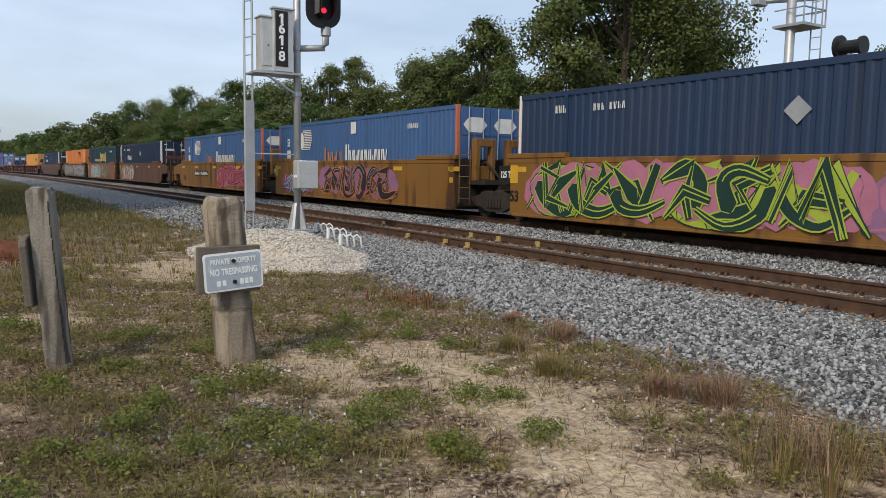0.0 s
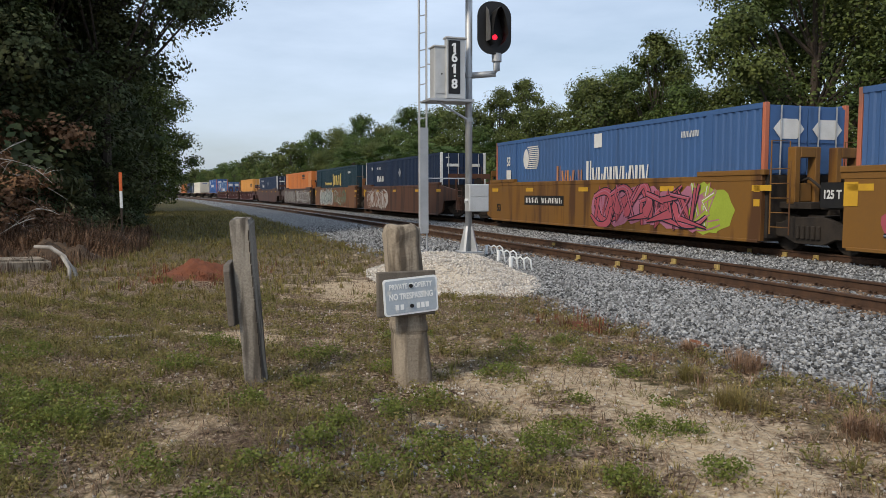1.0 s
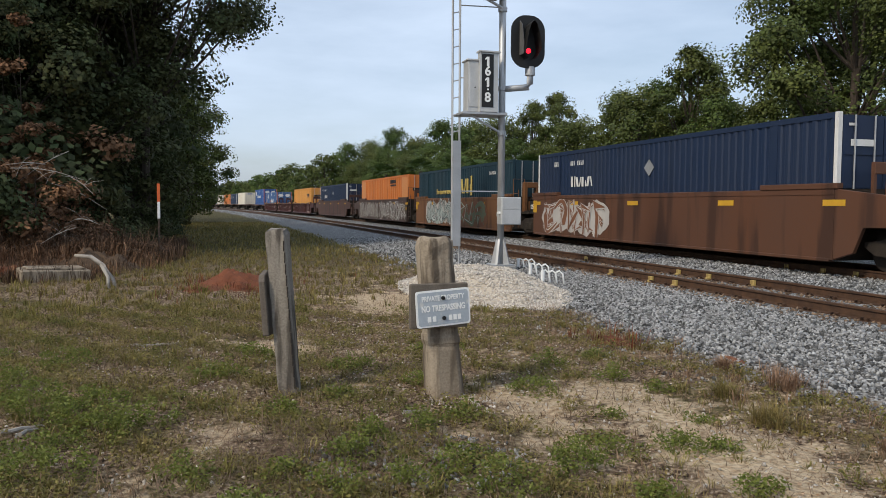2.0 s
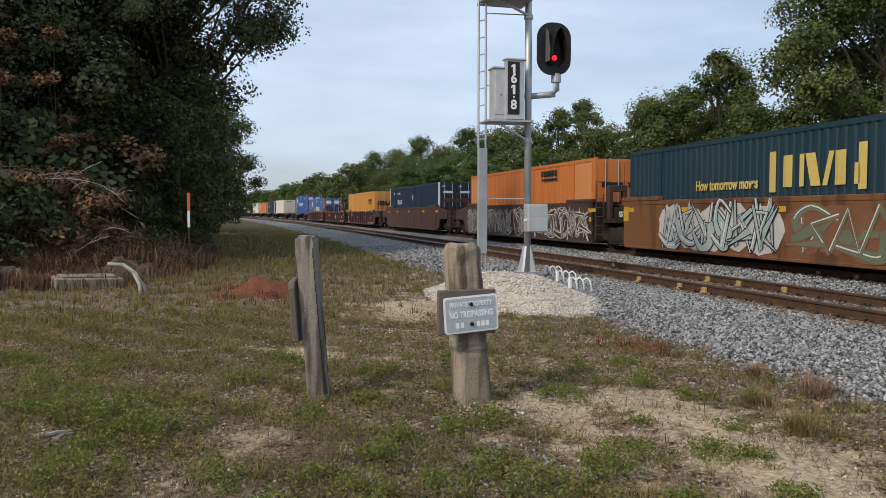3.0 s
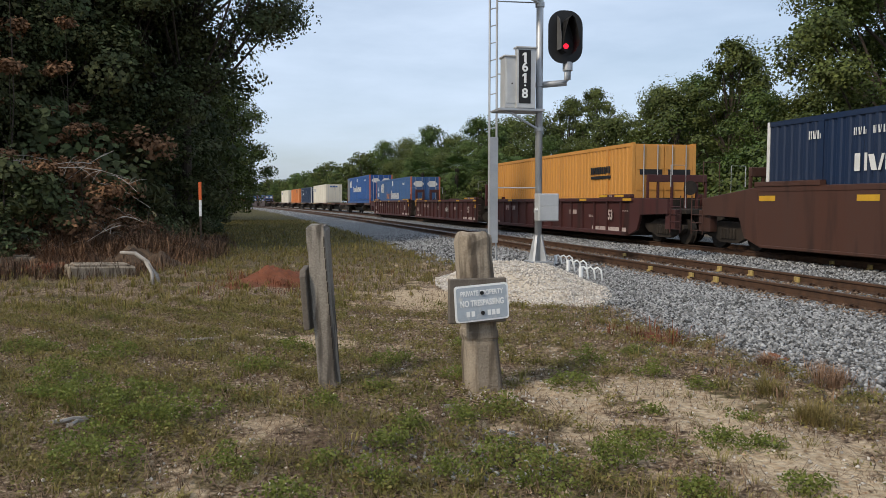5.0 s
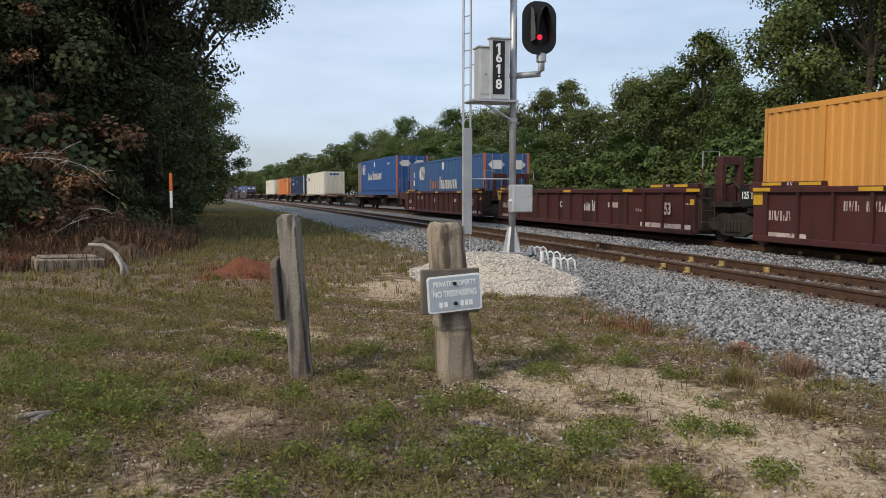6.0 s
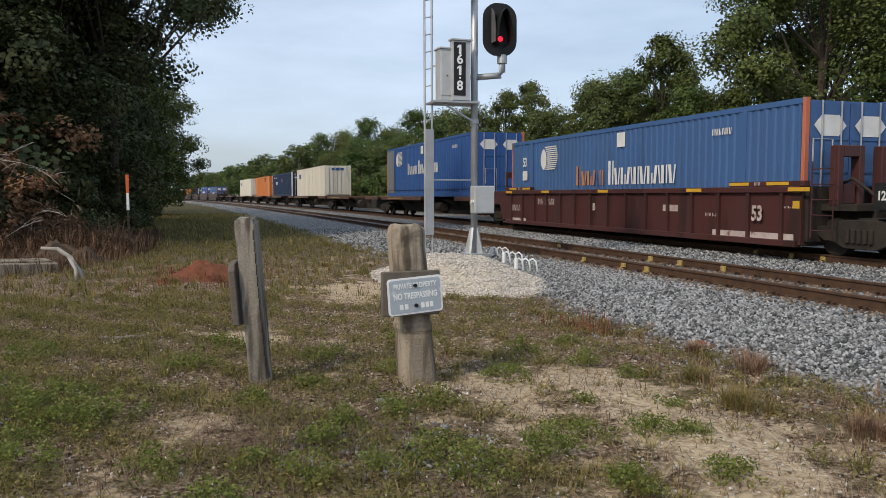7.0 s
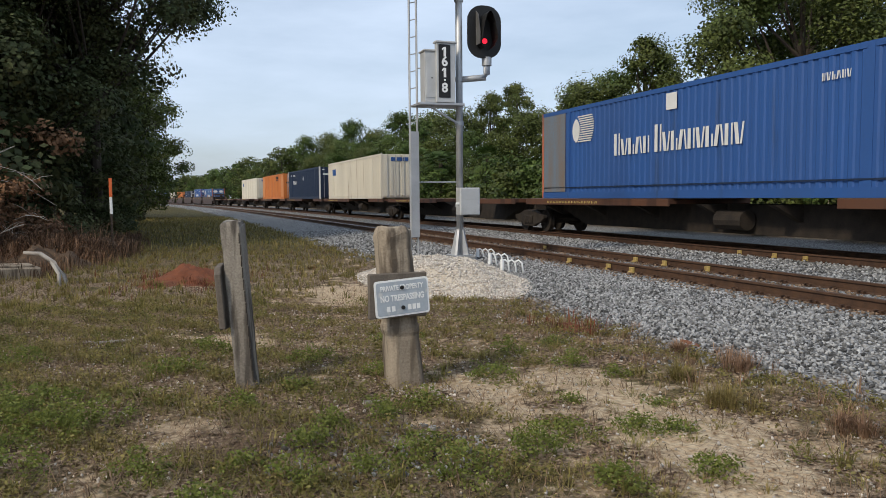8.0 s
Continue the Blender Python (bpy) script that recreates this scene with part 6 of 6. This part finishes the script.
def build_grass():
    sprawl = lambda x, y, q: off_gravel(x, y) & (q < 3.0 * tufts(x, y, 43) * (1 - 1.1 * sand(x, y)) - 1.25)
    tuft_blades("grass", 11000, 24, -5.5, 6.2, 2.2, 13.5, sprawl, 0.03, 0.085, 0.0027, mat("olive sprawling grass", (0.15, 0.15, 0.032), (0.31, 0.24, 0.09), 0.8, 0, 1.2, 20, 0, island=0.5, translucent=0.25), "sprawling olive grass matted over the sand", 21, 0.12, 1.0)
    shady = lambda x, y, q: sprawl(x, y, q) & (x < 1.2)
    tuft_blades("grass", 5500, 26, -5.5, 1.3, 3.0, 13.5, shady, 0.04, 0.11, 0.003, MATWEED, "olive weeds matted over the soil", 25, 0.13, 0.9)
    dead = lambda x, y, q: off_gravel(x, y) & (q < 1.05 - 0.75 * tufts(x, y, 43) - 0.5 * sand(x, y))
    tuft_blades("straw", 5200, 14, -5.5, 6.2, 2.2, 12.5, dead, 0.02, 0.07, 0.0022, mat("pale dead straw", (0.36, 0.255, 0.16), (0.17, 0.105, 0.065), 0.9, 0, 1.5, 20, 0, island=0.5), "pale dead straw sprawling on the soil", 22, 0.14, 1.0)
    worn = lambda x, y, q: off_gravel(x, y) & (sand(x, y) > 0.45) & (q < 0.3 + 0.7 * tufts(x, y, 67, 0.5) - 0.25)
    tuft_blades("straw", 900, 9, 1.6, 4.4, 2.4, 7.0, worn, 0.015, 0.05, 0.0022, STRAW, "brown straw trodden into the sand", 26, 0.12, 1.0)
    tuft_blades("grass", 170, 26, 1.6, 4.4, 2.4, 7.0, worn, 0.03, 0.09, 0.0028, GRASS, "small grass tufts on the bare sand", 27, 0.07, 0.8)
    lush = lambda x, y, q: off_gravel(x, y) & (q < 2.4 * tufts(x, y, 43) * (1 - 1.2 * sand(x, y)) - 1.3)
    tuft_blades("grass", 4200, 22, -5.5, 6.2, 2.2, 11.5, lush, 0.04, 0.13, 0.0042, GRASS, "dry green grass in tufts", 1, 0.07)
    bunch = lambda x, y, q: off_gravel(x, y) & (q < 2.6 * tufts(x, y, 57, 0.6) - 1.5 - 0.6 * sand(x, y))
    tuft_blades("grass", 650, 34, -5.0, 5.6, 2.6, 14.0, bunch, 0.05, 0.15, 0.0034, mat("yellow green grass", (0.20, 0.205, 0.045), (0.30, 0.235, 0.085), 0.8, 0, 1.2, 20, 0, island=0.35, translucent=0.25), "taller yellow-green grass in bunches", 19, 0.09)
    blades("grass", 62000, -5.5, 6.2, 2.2, 11.0, lambda x, y, q: off_gravel(x, y) & (q < 2.0 * tufts(x, y, 43) * (1 - 1.1 * sand(x, y)) - 0.95), 0.02, 0.055, 0.003, 0.9, GRASS, "short dry grass", 9)
    tuft_blades("grass", 5200, 14, -9.0, 6.0, 11.5, 26.0, lambda x, y, q: off_gravel(x, y) & (q < 1.3 * tufts(x, y, 43) * (1 - sand(x, y)) - 0.1), 0.06, 0.18, 0.006, GRASS, "dry green grass in tufts", 2, 0.1)
    blades("grass", 45000, -9.0, 5.5, 26.0, 70.0, lambda x, y, q: off_gravel(x, y) & (q < 1.1 * tufts(x, y, 47, 2.0)), 0.07, 0.2, 0.014, 0.7, GRASS, "short dry green grass in tufts", 3)
    blades("straw", 42000, -5.5, 6.2, 2.2, 12.0, lambda x, y, q: off_gravel(x, y) & (q < 1.1 - tufts(x, y, 43) * 0.8 - 0.6 * sand(x, y)), 0.05, 0.14, 0.0025, 2.4, STRAW, "dead straw lying on the soil", 4)
    blades("straw", 18000, -9, 6.2, 12.0, 26.0, lambda x, y, q: off_gravel(x, y) & (q < 0.8 - tufts(x, y, 43) * 0.6), 0.06, 0.16, 0.005, 2.2, STRAW, "dead straw lying on the soil", 5)
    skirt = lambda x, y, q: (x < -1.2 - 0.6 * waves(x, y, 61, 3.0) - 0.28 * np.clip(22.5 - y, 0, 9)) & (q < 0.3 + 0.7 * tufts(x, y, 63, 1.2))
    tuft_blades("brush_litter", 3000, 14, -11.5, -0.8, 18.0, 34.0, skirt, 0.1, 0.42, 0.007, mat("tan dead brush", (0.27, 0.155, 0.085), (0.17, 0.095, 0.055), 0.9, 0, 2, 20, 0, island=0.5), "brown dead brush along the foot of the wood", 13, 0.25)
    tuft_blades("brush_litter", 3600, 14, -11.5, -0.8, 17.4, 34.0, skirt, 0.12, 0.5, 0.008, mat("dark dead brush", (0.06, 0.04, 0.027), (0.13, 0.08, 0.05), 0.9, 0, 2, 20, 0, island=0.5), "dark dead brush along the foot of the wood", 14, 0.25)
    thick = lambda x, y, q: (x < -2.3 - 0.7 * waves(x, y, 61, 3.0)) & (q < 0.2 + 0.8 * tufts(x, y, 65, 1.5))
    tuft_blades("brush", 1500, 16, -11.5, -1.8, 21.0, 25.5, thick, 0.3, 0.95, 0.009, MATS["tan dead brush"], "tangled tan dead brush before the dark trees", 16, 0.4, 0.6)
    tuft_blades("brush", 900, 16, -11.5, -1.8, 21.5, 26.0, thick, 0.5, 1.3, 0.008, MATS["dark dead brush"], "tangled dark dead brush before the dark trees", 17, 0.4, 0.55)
    heap = lambda x, y, q: q < 1.3 * np.exp(-(((x - 0.35) / 0.9) ** 2 + ((y - 16.0) / 1.2) ** 2)) + 1.3 * np.exp(-(((x + 4.75) / 0.8) ** 2 + ((y - 19) / 0.8) ** 2)) + 1.2 * np.exp(-(((x - 4.65) / 0.35) ** 2 + ((y - 8.25) / 0.45) ** 2))
    tuft_blades("pine_straw", 5000, 12, -5.6, 5.2, 7.7, 20.0, heap, 0.08, 0.26, 0.004, MATS["red pine straw"], "rust red pine straw strewn over the heaps", 15, 0.14)
    edge = lambda x, y, q: (bed(x, y) > -1.1) & (bed(x, y) < 0.3) & (q < 1.1 * tufts(x, y, 51, 0.7) - 0.42)
    tuft_blades("russet_weeds", 900, 22, 3.2, 6.5, 2.2, 13.0, edge, 0.07, 0.19, 0.0022, REDWEED, "dry russet weeds at the ballast edge", 6, 0.09)
    tuft_blades("tall_weeds", 15, 26, 3.75, 4.45, 2.05, 2.75, lambda x, y, q: q < 1, 0.14, 0.44, 0.0022, REDWEED, "tall dry russet weeds at the ballast edge", 7, 0.1)
    tuft_blades("tall_grass", 9, 40, 3.65, 4.3, 2.1, 2.7, lambda x, y, q: q < 1, 0.12, 0.28, 0.003, GRASS, "taller clump of green grass", 12, 0.1)
    for i, (x, y, m, h) in enumerate(((4.58, 3.54, REDWEED, 0.28), (4.97, 5.68, REDWEED, 0.24), (4.07, 4.71, GRASS, 0.26), (4.4, 3.9, REDWEED, 0.2), (5.0, 6.6, REDWEED, 0.2), (4.3, 5.6, GRASS, 0.2))):
        tuft_blades("weed_clump", 9, 60, x - 0.13, x + 0.13, y - 0.13, y + 0.13, lambda x_, y_, q: q < 1, h * 0.4, h, 0.0025, m, "standing clump of dry weeds", 60 + i, 0.09)


def weed(x, y, r, h, seed, group="green weeds"):
    rng = np.random.RandomState(seed)
    n = max(8, int(r * 110))
    a, q = rng.uniform(0, 6.28, n), rng.uniform(0, 1, n) ** 0.6
    c = np.stack([r * q * np.cos(a), r * q * np.sin(a), 1.25 * h * rng.uniform(0.2, 1, n) * (1.1 - 0.6 * q)], 1)
    w = thing("weed", "low bright green leafy weed in the dry grass", "weed", group, spot(x, y))
    part("leaves", leaf_mesh("leaves", c, np.full(n, 0.07), 40, 0.022, seed), WEED, w, kind="stuff")
    m = Mesh()
    for i in range(0, n, 2):
        m.tube([(0.25 * c[i, 0], 0.25 * c[i, 1], -0.01), tuple(c[i])], [0.003, 0.002], 4, False)
    part("stem", m, WEED, w, kind="stuff")


def ground_cover():
    """Low leafy mats over the grassy patches, and fallen twigs."""
    r = np.random.RandomState(71)
    x, y = r.uniform(-5, 5.6, 17000), r.uniform(2.3, 12.5, 17000)
    ok = off_gravel(x, y) & (r.uniform(0, 1, 17000) < 3.2 * tufts(x, y, 43) * (1 - 1.0 * sand(x, y)) - 1.35)
    x, y = x[ok], y[ok]
    c = np.stack([x, y, ground_z(x, y) + r.uniform(0.01, 0.07, len(x))], 1)
    me = leaf_mesh("ground_cover", c, r.uniform(0.04, 0.12, len(x)), 17, 0.026, 72, flat=0.35)
    me.materials.append(MATWEED)
    tagged(new("ground_cover", me), "low olive leafy weeds matted over the sandy soil", "weeds", kind="stuff")
    n = 11000
    x, y = r.uniform(-5, 5.6, n), r.uniform(2.3, 13, n)
    ok = off_gravel(x, y) & (r.uniform(0, 1, n) < 0.95 - 0.5 * tufts(x, y, 43))
    x, y = x[ok], y[ok]
    me = leaf_mesh("leaf_litter", np.stack([x, y, ground_z(x, y) + 0.012], 1), np.full(len(x), 0.006), 1, 0.028, 75, flat=0.15)
    me.materials.append(mat("pale dead leaves", (0.40, 0.30, 0.20), (0.24, 0.15, 0.09), 0.9, 0, 3, 30, 0, island=0.6))
    tagged(new("leaf_litter", me), "pale dead leaves scattered on the soil", "leaf litter", kind="stuff")
    blades("twig_litter", 8000, -5, 5.6, 2.3, 11.5, lambda a, b, q: off_gravel(a, b) & (q < 1.0 - 0.7 * tufts(a, b, 43) - 0.9 * sand(a, b)), 0.05, 0.14, 0.0032, 4.5, TWIG, "fallen dark twigs and stems on the soil", 73)
    blades("twig_litter", 3500, -0.6, 2.2, 4.2, 6.2, lambda a, b, q: q < 1.2 * np.exp(-(((a - 0.7) / 0.7) ** 2 + ((b - 5.0) / 0.5) ** 2)), 0.05, 0.15, 0.003, 4.5, TWIG, "fallen dark twigs and stems on the soil", 74)


def build_weeds():
    for i, (x, y, r, h) in enumerate(((1.42, 5.3, 0.16, 0.17), (1.85, 5.55, 0.2, 0.16), (1.05, 5.15, 0.13, 0.18), (0.85, 4.8, 0.2, 0.2), (-0.55, 6.0, 0.3, 0.2), (-0.95, 6.6, 0.28, 0.22), (0.45, 6.1, 0.2, 0.15), (-1.2, 5.6, 0.22, 0.15),
                                      (1.5, 4.5, 0.22, 0.16), (1.15, 4.3, 0.2, 0.18), (2.15, 4.25, 0.22, 0.2), (0.4, 4.6, 0.16, 0.12), (1.75, 6.75, 0.18, 0.14), (2.55, 4.6, 0.3, 0.12), (1.0, 6.5, 0.15, 0.12),
                                      (-1.8, 7.6, 0.3, 0.2), (-2.4, 9.0, 0.3, 0.18), (0.3, 8.4, 0.25, 0.15), (3.3, 7.2, 0.2, 0.15), (2.7, 6.3, 0.3, 0.13), (4.0, 7.5, 0.2, 0.12), (0.1, 3.9, 0.25, 0.2), (3.1, 4.5, 0.2, 0.1), (2.4, 3.6, 0.2, 0.16), (-1.0, 5.0, 0.3, 0.2), (-0.75, 5.7, 0.26, 0.24), (-1.7, 6.9, 0.32, 0.2), (-1.5, 8.4, 0.3, 0.2), (-2.6, 7.4, 0.3, 0.2), (0.0, 7.5, 0.28, 0.16), (1.3, 7.6, 0.25, 0.14), (2.4, 8.2, 0.3, 0.14), (0.65, 4.25, 0.2, 0.2), (1.6, 4.0, 0.24, 0.22), (-0.2, 4.7, 0.2, 0.16), (3.6, 6.4, 0.16, 0.2), (-1.35, 6.3, 0.34, 0.3), (-1.05, 6.1, 0.24, 0.28), (-2.2, 6.2, 0.3, 0.24), (3.25, 4.3, 0.16, 0.1), (3.6, 5.0, 0.12, 0.08), (3.0, 3.6, 0.18, 0.1), (3.85, 6.0, 0.14, 0.1), (3.0, 5.3, 0.12, 0.08))):
        weed(x, y, r, h, 100 + i)


build_grass()
ground_cover()
build_weeds()


def motions():
    """The train runs towards the camera's side at one steady speed."""
    for ob, s, z in TRAIN:
        walk(ob, [(t, on_line(s - SPEED * t, TRAIN_OFF + GAUGE / 2, RAIL_Z + z)) for t in range(9)])


motions()
